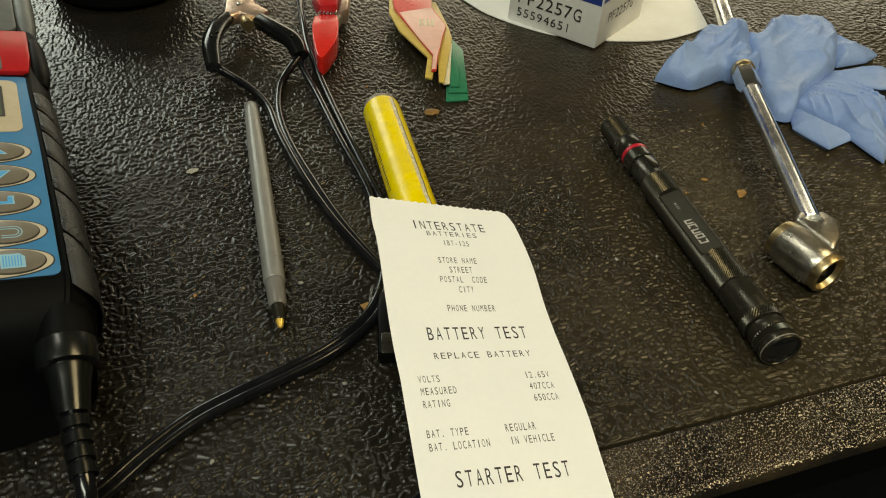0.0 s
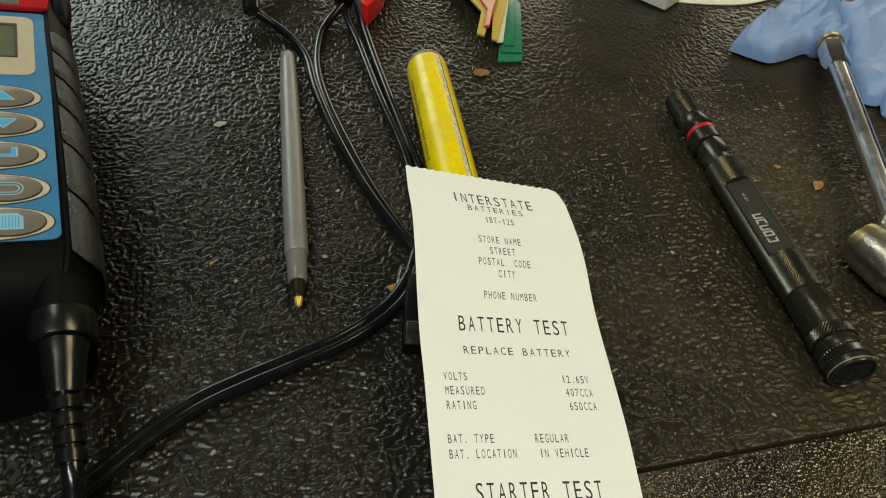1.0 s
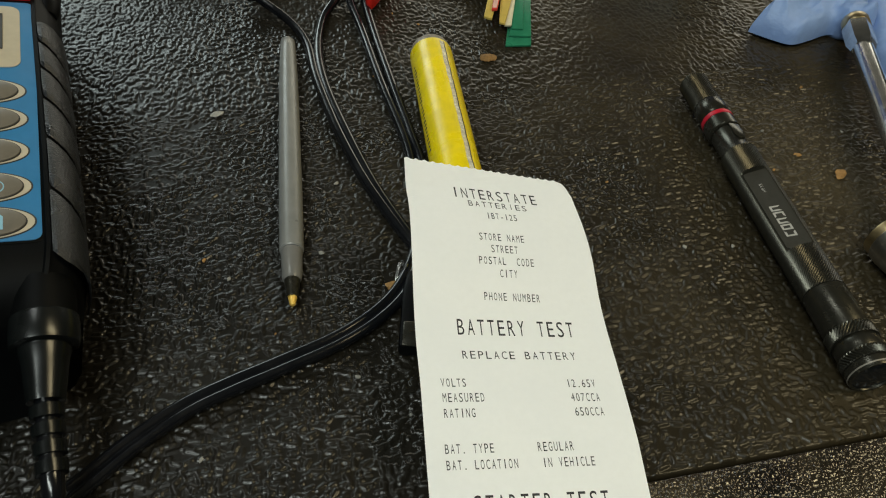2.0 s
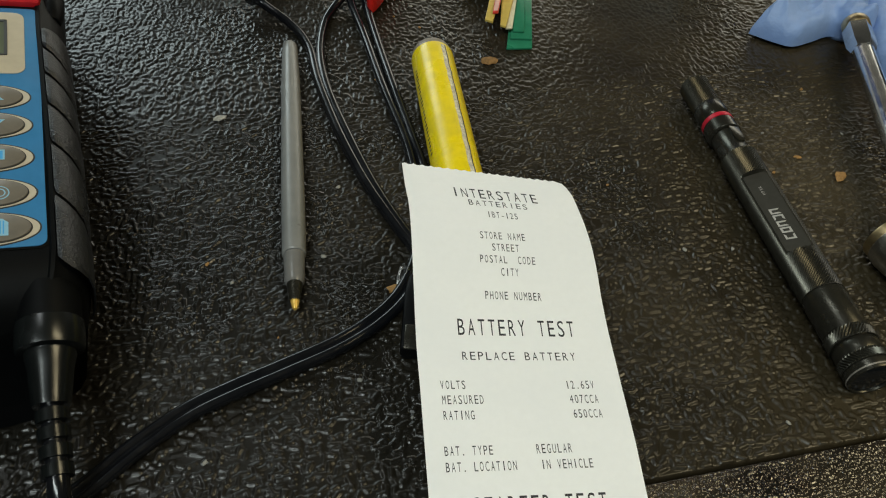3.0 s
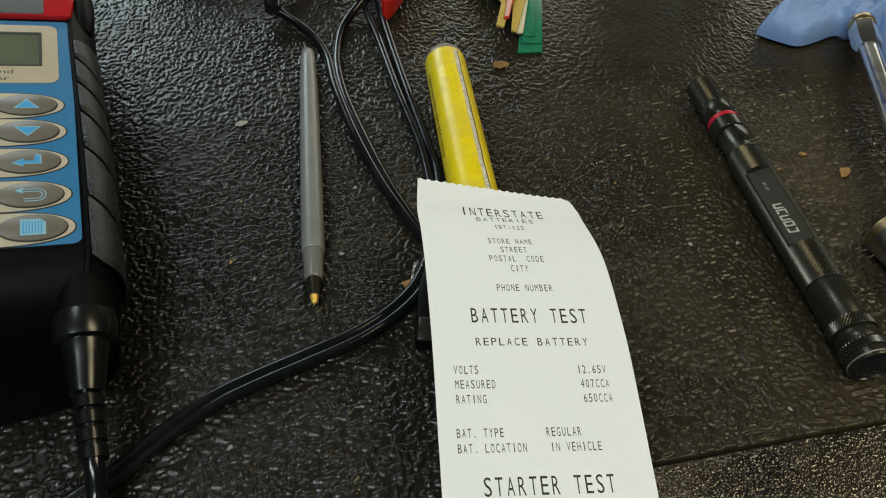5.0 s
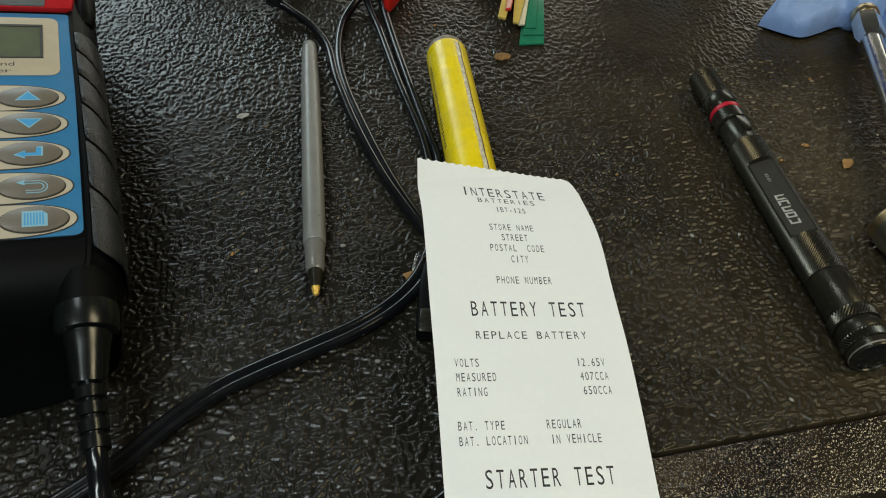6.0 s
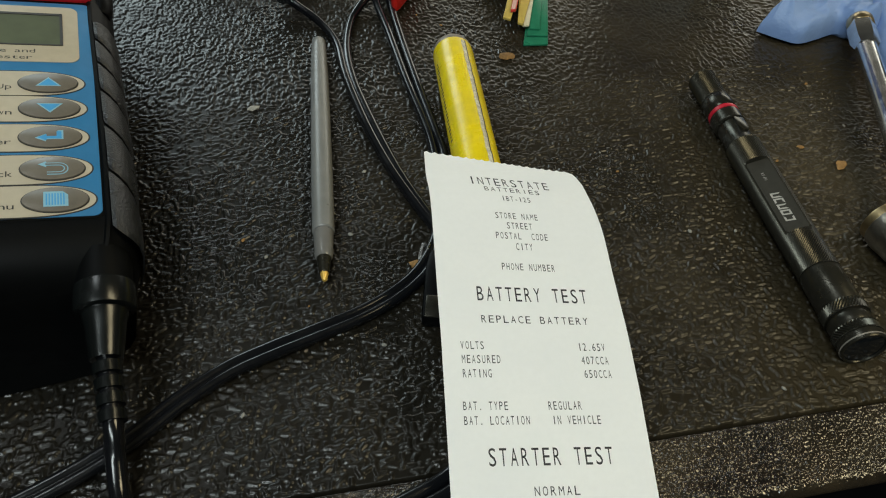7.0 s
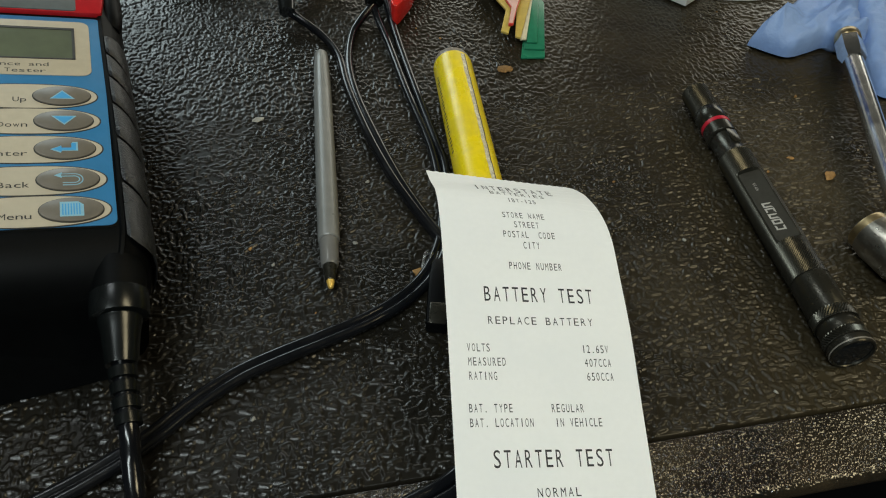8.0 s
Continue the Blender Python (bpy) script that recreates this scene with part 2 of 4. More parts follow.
def letters(bm, text, x, y, pitch, height, fill=0.72, z=0.0, m=None, widest=1.1):
    """Letters in cells of equal width from x on, their middle at y."""
    for i, ch in enumerate(text):
        if ch == " ":
            continue
        v, faces = glyph(ch)
        lo, hi = v.min(0), v.max(0)
        wide = hi[0] - lo[0]
        sx = min(pitch * fill / max(wide, 1e-6), height / 0.73 * widest) if ch not in "1I.-" else height / 0.73 * 0.8
        sy = height / 0.73
        cx = x + (i + 0.5) * pitch
        vs = []
        for a, b in v:
            p = Vector((cx + (a - (lo[0] + hi[0]) / 2) * sx, y - height / 2 + b * sy, z))
            vs.append(bm.verts.new(m @ p if m else p))
        for f in faces:
            bm.faces.new([vs[k] for k in f])
    return bm


# ---- the cart top ----
TRAY_POSE = pose(0, 0.1343, 0, 0, 0, 18.68)


def grid_mesh(name, us, vs, h, material, m, smooth=True):
    """A height field over the lines us and vs."""
    nu, nv = len(us), len(vs)
    co = np.empty((nv, nu, 3), dtype=np.float32)
    co[..., 0], co[..., 1], co[..., 2] = us[None, :], vs[:, None], h
    k = np.arange(nu * nv, dtype=np.int32).reshape(nv, nu)
    quads = np.stack([k[:-1, :-1], k[:-1, 1:], k[1:, 1:], k[1:, :-1]], -1).reshape(-1, 4)
    me = bpy.data.meshes.new(name)
    me.vertices.add(nu * nv)
    me.vertices.foreach_set("co", co.ravel())
    me.loops.add(quads.size)
    me.loops.foreach_set("vertex_index", quads.ravel())
    me.polygons.add(len(quads))
    me.polygons.foreach_set("loop_start", np.arange(0, quads.size, 4, dtype=np.int32))
    me.update(calc_edges=True)
    me.polygons.foreach_set("use_smooth", np.full(len(quads), smooth))
    me.materials.append(material)
    ob = new(name, me)
    ob.matrix_world = m
    return ob


def lines(*spans):
    """Grid lines: (start, end, step) spans one after another."""
    return np.concatenate([np.arange(a, b - s * 0.01, s) for a, b, s in spans] + [[spans[-1][1]]]).astype(np.float32)


def pebbled_tray():
    """The tray's moulded surface: short raised ridges lying along and across it."""
    us = lines((-0.5, -0.16, 0.02), (-0.16, 0.2, 0.00034), (0.2, 0.42, 0.0009), (0.42, 0.7, 0.02))
    vs = lines((0.0006, 0.18, 0.00033), (0.18, 0.3, 0.0008), (0.3, 0.44, 0.0013), (0.44, 0.7, 0.02))
    h = np.zeros((len(vs), len(us)), dtype=np.float32)
    rng = np.random.default_rng(5)
    cell = 0.0021
    for gu in np.arange(-0.155, 0.42, cell):
        for gv in np.arange(0.003, 0.44, cell):
            if rng.random() < 0.1:
                continue
            cu, cv = gu + rng.uniform(-1, 1) * 0.0009, gv + rng.uniform(-1, 1) * 0.0009
            ang = rng.normal(0, 0.35) + (0 if rng.random() < 0.62 else math.pi / 2)
            half, wide, tall = rng.uniform(0.0001, 0.0013), rng.uniform(0.0006, 0.00095), rng.uniform(0.28, 0.58) * 1e-3
            # the mould is shallower towards the back
            tall *= 1.12 - 1.7 * min(max(gv - 0.1, 0), 0.25)
            reach = half + wide
            i0, i1 = np.searchsorted(us, (cu - reach, cu + reach))
            j0, j1 = np.searchsorted(vs, (cv - reach, cv + reach))
            if i1 <= i0 or j1 <= j0:
                continue
            du, dv = us[i0:i1][None, :] - cu, vs[j0:j1][:, None] - cv
            c, s = math.cos(ang), math.sin(ang)
            a, b = du * c + dv * s, -du * s + dv * c
            d2 = (np.maximum(np.abs(a) - half, 0) ** 2 + b ** 2) / wide ** 2
            bumped = tall * np.clip(1 - d2 ** 1.7, 0, 1)
            h[j0:j1, i0:i1] = np.maximum(h[j0:j1, i0:i1], bumped)
    h += (0.00012 * np.sin(us * 61.0)[None, :] * np.sin(vs * 47.0)[:, None]).astype(np.float32)
    edge = np.clip(vs / 0.0013, 0, 1)[:, None]
    h = h * edge - 0.005 * (1 - edge)
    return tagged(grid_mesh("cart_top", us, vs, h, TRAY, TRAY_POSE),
                  "black moulded plastic cart top, pebbled, with dust and a painted warm-lit right side", "cart top", kind="structure")


def grained_rim():
    """The front rim: fine sparkling grain, a rounded lip and the apron below it."""
    us = lines((-0.5, -0.13, 0.02), (-0.13, 0.25, 0.00024), (0.25, 0.7, 0.02))
    vs = lines((-0.023, 0.0006, 0.00024))
    rng = np.random.default_rng(8)
    h = np.zeros((len(vs), len(us)), dtype=np.float32)
    for gu in np.arange(-0.128, 0.248, 0.00072):
        for gv in np.arange(-0.0228, 0.0004, 0.00072):
            cu, cv, wide = gu + rng.uniform(-1, 1) * 0.0003, gv + rng.uniform(-1, 1) * 0.0003, rng.uniform(0.00034, 0.00062)
            i0, i1 = np.searchsorted(us, (cu - wide, cu + wide))
            j0, j1 = np.searchsorted(vs, (cv - wide, cv + wide))
            if i1 > i0 and j1 > j0:
                d2 = ((us[i0:i1][None, :] - cu) ** 2 + (vs[j0:j1][:, None] - cv) ** 2) / wide ** 2
                h[j0:j1, i0:i1] = np.maximum(h[j0:j1, i0:i1], rng.uniform(0.2, 0.46) * 1e-3 * np.clip(1 - d2, 0, 1))
    near = np.clip(0.5 - vs / 0.0008, 0, 1)[:, None]
    h = h * near + 0.0004 * near - 0.005 * (1 - near)
    lip = np.clip((-vs - 0.0192) / 0.0038, 0, 1)[:, None]
    h = h * (1 - 0.6 * lip) - 0.0026 * (1 - np.sqrt(np.clip(1 - lip ** 2, 0, 1)))
    ob = tagged(grid_mesh("cart_rim", us, vs, h, RIM, TRAY_POSE), "finely grained black plastic front rim of the cart", "cart rim", kind="structure")
    section = [(-0.0226, -0.0021), (-0.0236, -0.0065), (-0.0250, -0.0120), (-0.036, -0.0165), (-0.09, -0.036), (-0.2, -0.085), (-0.21, -0.1), (-0.21, -0.14), (-0.2, -0.14), (-0.02, -0.018)]
    bm = bmesh.new()
    ends = [[bm.verts.new((u, a, b)) for a, b in section] for u in (-0.5, 0.7)]
    n = len(section)
    for k in range(n):
        bm.faces.new((ends[0][k], ends[0][(k + 1) % n], ends[1][(k + 1) % n], ends[1][k]))
    bm.faces.new(ends[0])
    bm.faces.new(ends[1][::-1])
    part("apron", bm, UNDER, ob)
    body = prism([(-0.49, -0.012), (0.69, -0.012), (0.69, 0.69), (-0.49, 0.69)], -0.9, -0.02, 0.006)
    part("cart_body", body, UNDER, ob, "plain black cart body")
    return ob


pebbled_tray()
grained_rim()


def slab(name, x0, y0, z0, x1, y1, z1, material, label):
    bm = bmesh.new()
    bmesh.ops.create_cube(bm, size=1)
    bmesh.ops.scale(bm, vec=(x1 - x0, y1 - y0, z1 - z0), verts=bm.verts)
    bmesh.ops.translate(bm, vec=((x0 + x1) / 2, (y0 + y1) / 2, (z0 + z1) / 2), verts=bm.verts)
    return tagged(part(name, bm, material, None, label, 0), label, name.split("_")[0], kind="structure")


# the workshop round the cart
slab("floor", -4, -4, -1.0, 4, 5, -0.9, CONCRETE, "stained grey concrete workshop floor")
slab("ceiling", -4, -4, 1.8, 4, 5, 1.9, PLASTER, "plain painted workshop ceiling")
slab("wall_south", -4, -4.1, -0.9, 4, -4, 1.8, PLASTER, "plain painted workshop wall")
slab("wall_north", -4, 5, -0.9, 4, 5.1, 1.8, PLASTER, "plain painted workshop wall")
slab("wall_west", -4.1, -4, -0.9, -4, 5, 1.8, PLASTER, "plain painted workshop wall")
slab("wall_east", 4, -4, -0.9, 4.1, 5, 1.8, PLASTER, "plain painted workshop wall")


# ---- battery tester ----
TESTER_POSE = Matrix.Translation((-0.1135, 0.1755, 0.0385)) @ Matrix(((0.8751, -0.4251, 0.2205), (0.4356, 0.8973, 0.001), (-0.1983, 0.0951, 0.9754))).to_4x4()


def battery_tester():
    """Millimetres in the tester's own space: x across, y along, z out of the keypad; its underside lies on the tray."""
    mm = Matrix.Scale(0.001, 4)
    root = thing("battery_tester", "black handheld battery tester with blue keypad and red trim", "tester", TESTER_POSE)
    to_local = TESTER_POSE.inverted()

    def on_tray(x, y, z):
        """A point of the body, pushed up to the tray's surface where it would sink below it."""
        w = TESTER_POSE @ Vector((x / 1000, y / 1000, z / 1000))
        w.z = max(w.z, 0.0008)
        return to_local @ w

    # body: one profile across, drawn in along the length
    half = [(-2.0, 0.3), (0.2, -0.6), (2.4, -2.6), (4.2, -6.0), (5.2, -11), (5.0, -18), (3.6, -26), (1.5, -60)]
    right = [(-4.2, 0.3), (-3.6, 1.0), (-2.6, 1.0)] + half
    left = [(-90 - a, b) for a, b in right][::-1]
    ring = left + right
    stations = [(-15, 0.86, -13), (-13, 0.93, -8), (-9.5, 0.965, -4.2), (-5.5, 0.985, -1.6), (-2.2, 0.995, -0.4), (0.5, 1, 0), (30, 1, 0), (60, 0.985, 0), (98, 0.965, 0), (112, 0.965, 0), (138, 0.97, 0),
                (146, 0.94, -1), (175, 0.93, -2), (190, 0.86, -8), (193, 0.8, -16)]
    bm = bmesh.new()
    rows = []
    for y, k, drop in stations:
        rows.append([bm.verts.new(on_tray(-45 + (x + 45) * k, y - (14 if z < -20 and y < -9 else 0), z + (drop if z > -20 else 0))) for x, z in ring])
    for a, b in zip(rows, rows[1:]):
        for i in range(len(ring)):
            j = (i + 1) % len(ring)
            bm.faces.new((a[i], a[j], b[j], b[i]))
    bm.faces.new(rows[0])
    bm.faces.new(rows[-1][::-1])
    part("body", bm, CASE, root, "black plastic case", 40)

    # grip pads along the side, parted by slanting grooves
    side = [(-2.3, 0.75), (-1.2, 0.9), (0.6, 0.1), (2.7, -1.9), (4.6, -5.4), (5.7, -10.5), (5.6, -17.5), (4.4, -24)]
    cuts = [97.5, 87, 73.8, 59.1, 41.7, 20.9, -3]
    for top, low in zip(cuts, cuts[1:]):
        bm = bmesh.new()
        rows = []
        n = 8
        for k in range(n + 1):
            f = k / n
            row = []
            for c, (x, z) in enumerate(side):
                e = c / (len(side) - 1)
                y = (top - 0.7) + (low + 0.7 - top + 0.7) * f - (11 * e if top < 97 else 11 * e * f)
                y = max(y, -6)
                swell = 0.55 * math.sin(math.pi * min(1, max(0, f * 1.0))) ** 0.35 if 0 < f < 1 else -0.5
                kx = 1 - 0.035 * max(0, y - 30) / 70
                row.append(bm.verts.new(on_tray(-45 + (x + 45) * kx + swell * 0.7 * e, y, z + swell * (1 - e))))
            rows.append(row)
        for a, b in zip(rows, rows[1:]):
            for i in range(len(side) - 1):
                bm.faces.new((a[i], a[i + 1], b[i + 1], b[i]))
        part("grip_pad", bm, GRIP, root, "grained black rubber grip pad", 30)

    def flat(name, outline, z0, z1, material, parent, bevel=0.0, label=""):
        bm = prism(outline, z0, z1, bevel)
        bm.transform(mm)
        return part(name, bm, material, parent, label, 30)

    panel = flat("keypad_panel", rounded(-85.5, 1.4, -4.5, 106.8, 2.5), 0.2, 0.7, BLUE, root, 0.12, "blue keypad film")
    flat("panel_groove", rounded(-86.3, 0.6, -3.7, 107.6, 3.0), 0.1, 0.45, CASE, root, 0.1)
    bezel = flat("display_bezel", rounded(-81, 72, -8.6, 104, 3.2), 0.6, 0.95, BEIGE, root, 0.1, "beige display surround")
    flat("display", rounded(-75, 81.3, -14.2, 98.6, 0.6), 0.7, 1.02, LCD, bezel, 0.05, "green-grey blank display")
    frame_bm = bmesh.new()
    for o in ((-75.6, 98.4, -13.6, 99.5), (-75.6, 80.9, -13.6, 81.4), (-14.4, 81, -13.5, 99.4), (-75.6, 81, -74.9, 99.4)):
        prism([(o[0], o[1]), (o[2], o[1]), (o[2], o[3]), (o[0], o[3])], 0.9, 1.25, 0, frame_bm)
    frame_bm.transform(mm)
    part("display_frame", frame_bm, DARK_PRINT, bezel)

    def words(text, x_right, y, height, pitch, parent, z=1.0):
        bm = bmesh.new()
        letters(bm, text, x_right - pitch * len(text), y, pitch, height, 0.82, z, None, 1.9)
        bm.transform(mm)
        return part("lettering", bm, DARK_PRINT, parent, "", 0, False)

    words("Conductance and", -21.8, 77.9, 2.2, 2.15, bezel)
    words("System Tester", -22.6, 74.4, 2.2, 2.15, bezel)

    for row, (name, y) in enumerate((("Up", 60.7), ("Down", 48.1), ("Enter", 34.6), ("Back", 20.7), ("Menu", 7.8))):
        sx = (-2.3, -2.0, -1.9, -1.4, -0.8)[row]
        plate = flat("key_plate", [(sx - 5.3 - 41 / 2 + 41 / 2 * math.copysign(abs(math.cos(a)) ** 0.75, math.cos(a)), y + 6.1 * math.copysign(abs(math.sin(a)) ** 0.95, math.sin(a)))
                                   for a in [2 * math.pi * k / 48 for k in range(48)]], 0.6, 0.85, BEIGE, root, 0, "beige printed key surround")
        flat("plate_outline", [(sx - 5.3 - 41 / 2 + 41.9 / 2 * math.copysign(abs(math.cos(a)) ** 0.75, math.cos(a)), y + 6.5 * math.copysign(abs(math.sin(a)) ** 0.95, math.sin(a)))
                               for a in [2 * math.pi * k / 48 for k in range(48)]], 0.6, 0.78, DARK_PRINT, plate)
        key = flat("key", disc(1, 40, 8.6, 4.8, sx - 15.9, y), 0.8, 1.35, KEY, root, 0.22, "brown-grey oval key")
        flat("key_outline", disc(1, 40, 8.9, 5.1, sx - 15.9, y), 0.8, 1.0, DARK_PRINT, key)
        words(name, sx - 26.2, y - 1.7, 2.5, 2.2, plate, 0.92)
        cx, z = sx - 15.8, 1.38
        if row < 2:
            s = 1 if row == 0 else -1
            big = [(cx - 3.7, y - 1.9 * s), (cx + 3.7, y - 1.9 * s), (cx, y + 2.5 * s)]
            small = [(cx - 2.9, y - 1.55 * s), (cx + 2.9, y - 1.55 * s), (cx, y + 1.85 * s)]
            shapes = [(CYAN, [big]), (SKY_BLUE, [small])]
        elif row == 2:
            arrow = [(cx - 4.3, y - 0.7), (cx - 1.3, y + 1.0), (cx - 1.3, y - 0.05), (cx + 1.9, y - 0.05), (cx + 1.9, y + 2.6), (cx + 3.5, y + 2.6), (cx + 3.5, y - 1.4), (cx - 1.3, y - 1.4), (cx - 1.3, y - 2.4)]
            inner = [(cx + (a - cx) * 0.86, y + (b - y) * 0.8) for a, b in arrow]
            shapes = [(CYAN, [arrow]), (SKY_BLUE, [inner])]
        elif row == 3:
            def hook(w):
                mid = [(cx - 2.0, y + 1.5)] + [(cx + 1.6 + 1.9 * math.sin(radians(a)), y - 0.4 + 1.9 * math.cos(radians(a))) for a in range(0, 181, 15)] + [(cx - 1.6, y - 2.3)]
                out, back = [], []
                for i, (a, b) in enumerate(mid):
                    p, q = mid[max(i - 1, 0)], mid[min(i + 1, len(mid) - 1)]
                    dx, dy = q[0] - p[0], q[1] - p[1]
                    ln = math.hypot(dx, dy)
                    out.append((a - dy / ln * w, b + dx / ln * w))
                    back.append((a + dy / ln * w, b - dx / ln * w))
                return out + back[::-1]
            head = [(cx - 4.0, y + 1.5), (cx - 1.8, y + 2.7), (cx - 1.8, y + 0.3)]
            shapes = [(CYAN, [hook(0.62), head]), (KEY, [hook(0.3)])]
        else:
            page = [(cx - 3.2, y - 2.9), (cx + 3.2, y - 2.9), (cx + 3.2, y + 1.6), (cx + 1.8, y + 3.0), (cx - 3.2, y + 3.0)]
            bars = [[(cx - 2.6 + k * 0.75, y - 2.3), (cx - 2.25 + k * 0.75, y - 2.3), (cx - 2.25 + k * 0.75, y + 2.2), (cx - 2.6 + k * 0.75, y + 2.2)] for k in range(7)]
            shapes = [(CYAN, [page]), (SKY_BLUE, bars)]
        for k, (material, group_) in enumerate(shapes):
            bm = bmesh.new()
            for o in group_:
                prism(o, z - 0.05, z + 0.03 + 0.04 * k, 0, bm)
            bm.transform(mm)
            part("key_symbol", bm, material, key, "light blue printed symbol" if k == 0 else "", 0)

    # red trim, printer cover and shoulders above the panel
    trim = flat("red_trim", [(-86.5, 108.6), (-3.9, 108.6), (-2.6, 119), (-2.4, 138.5), (-87.6, 138.5), (-87.4, 119)], -3, 2.2, RED_CAP, root, 0.9, "glossy red plastic trim band")
    flat("trim_recess", rounded(-83, 109.2, -12.5, 118.5, 1.0), 1.5, 2.5, GREY_CASE, trim, 0.2, "grey recess in the red band")
    flat("printer_cover", rounded(-84, 139.5, -5.5, 190, 4), -4, 1.6, GREY_CASE, root, 0.9, "grey printer cover")
    flat("cover_seam", [(-20.2, 140), (-19.7, 140), (-19.7, 189), (-20.2, 189)], 1.4, 1.75, DARK_PRINT, root)
    for s in (1, -1):
        bm = bmesh.new()
        line = [Vector((-45 + s * (44.6 - 0.02 * (y - 108)), y, -4.6)) for y in range(106, 142, 3)]
        sweep(line, disc(1, 16, 4.6, 5.6), bm, lambda f: 0.55 + 0.45 * math.sin(math.pi * min(1, max(0, f))) ** 0.5)
        bm.transform(mm)
        part("shoulder", bm, CASE, root, "glossy black rubber shoulder")
        bm = bmesh.new()
        line = [Vector((-45 + s * 42.5, y, -4.5)) for y in range(143, 188, 4)]
        sweep(line, disc(1, 16, 5.0, 5.4), bm, lambda f: 0.7 + 0.3 * math.sin(math.pi * f) ** 0.5)
        bm.transform(mm)
        part("cover_edge", bm, GREY_CASE, root, "smooth grey cover edge")

    # lead plug at the front end
    w = to_local
    c0, c1, c2, c3 = Vector((-0.1172, 0.1665, 0.0293)), Vector((-0.1119, 0.1526, 0.0243)), Vector((-0.1073, 0.1402, 0.0198)), Vector((-0.1001, 0.1245, 0.0144))

    def turned(name, a, b, profile, material, parent, label="", seg=28):
        return part(name, lathe(profile, seg, w @ along(a, b)), material, parent, label)

    boss = (c1 - c0).length * 0.6
    turned("plug_socket", c0, c1, [(0.0076, -0.002), (0.0078, 0.001), (0.0076, boss)], CASE, root)
    c0 = c0.lerp(c1, 0.45)
    ln = (c1 - c0).length
    plug = turned("plug_collar", c0, c1, [(0.0074, 0), (0.0081, 0.0008), (0.0083, 0.003), (0.0084, ln - 0.002), (0.0081, ln - 0.0004), (0.0072, ln)], CLAMP_BLACK, root, "glossy black plug collar")
    l2 = (c2 - c1).length
    turned("plug_boot", c1, c2, [(0.0062, -0.001), (0.0062, 0.001), (0.0055, 0.004), (0.0047, l2 - 0.002), (0.0044, l2)], CLAMP_BLACK, plug, "tapered black plug boot")
    l3 = (c3 - c2).length
    prof, k = [], 4
    for i in range(k):
        a, b = i * l3 / k, (i + 1) * l3 / k
        r = 0.0040 - 0.00008 * i
        prof += [(r * 0.58, a), (r * 0.58, a + 0.0011), (r, a + 0.0013), (r * 0.98, b - 0.0002)]
    turned("strain_relief", c2, c3, prof, CLAMP_BLACK, plug, "ribbed black strain relief", 24)
    path = spline([c2, c3, (-0.0976, 0.1170, 0.0090), (-0.0930, 0.1075, 0.0046), (-0.0840, 0.0950, 0.0035), (-0.072, 0.084, 0.002)], 8)
    bm = sweep([w @ p for p in path], disc(0.0027, 14))
    part("lead_cable", bm, CABLE, root, "glossy black tester cable")
    return root


battery_tester()


# ---- ball pen ----
def ball_pen():
    tip, end = Vector((-0.0600, 0.1915, 0.0022)), Vector((-0.0970, 0.3355, 0.0036))
    tip.z, end.z = 0.0040, 0.0040
    m = along(tip, end)
    ln = (end - tip).length
    root = thing("ball_pen", "grey translucent plastic ball pen lying on the cart top", "pen", m)
    part("point", lathe([(0.0005, 0.0), (0.0009, 0.0004), (0.0014, 0.003), (0.0016, 0.0032)], 16), BRASS_TIP, root, "brass writing point")
    part("cone", lathe([(0.0014, 0.003), (0.0018, 0.0034), (0.0025, 0.0098), (0.0026, 0.0105)], 20), ANODISED, root, "dark tapered metal cone")
    part("grip_section", lathe([(0.0026, 0.0100), (0.0031, 0.0110), (0.0035, 0.0215), (0.0036, 0.0222), (0.0033, 0.0226)], 24), PEN_DARK, root, "darker grey grip section")
    prof = [(0.0036, 0.0226), (0.00395, 0.0230), (0.00405, 0.05), (0.0040, ln * 0.5), (0.0038, ln * 0.8), (0.0033, ln - 0.006), (0.0031, ln - 0.0008), (0.0026, ln)]
    part("barrel", lathe(prof, 28), PEN, root, "smoky grey translucent barrel")
    part("end_plug", lathe([(0.0021, ln - 0.0002), (0.0021, ln + 0.0012), (0.0016, ln + 0.0016)], 18), PEN_DARK, root)


ball_pen()


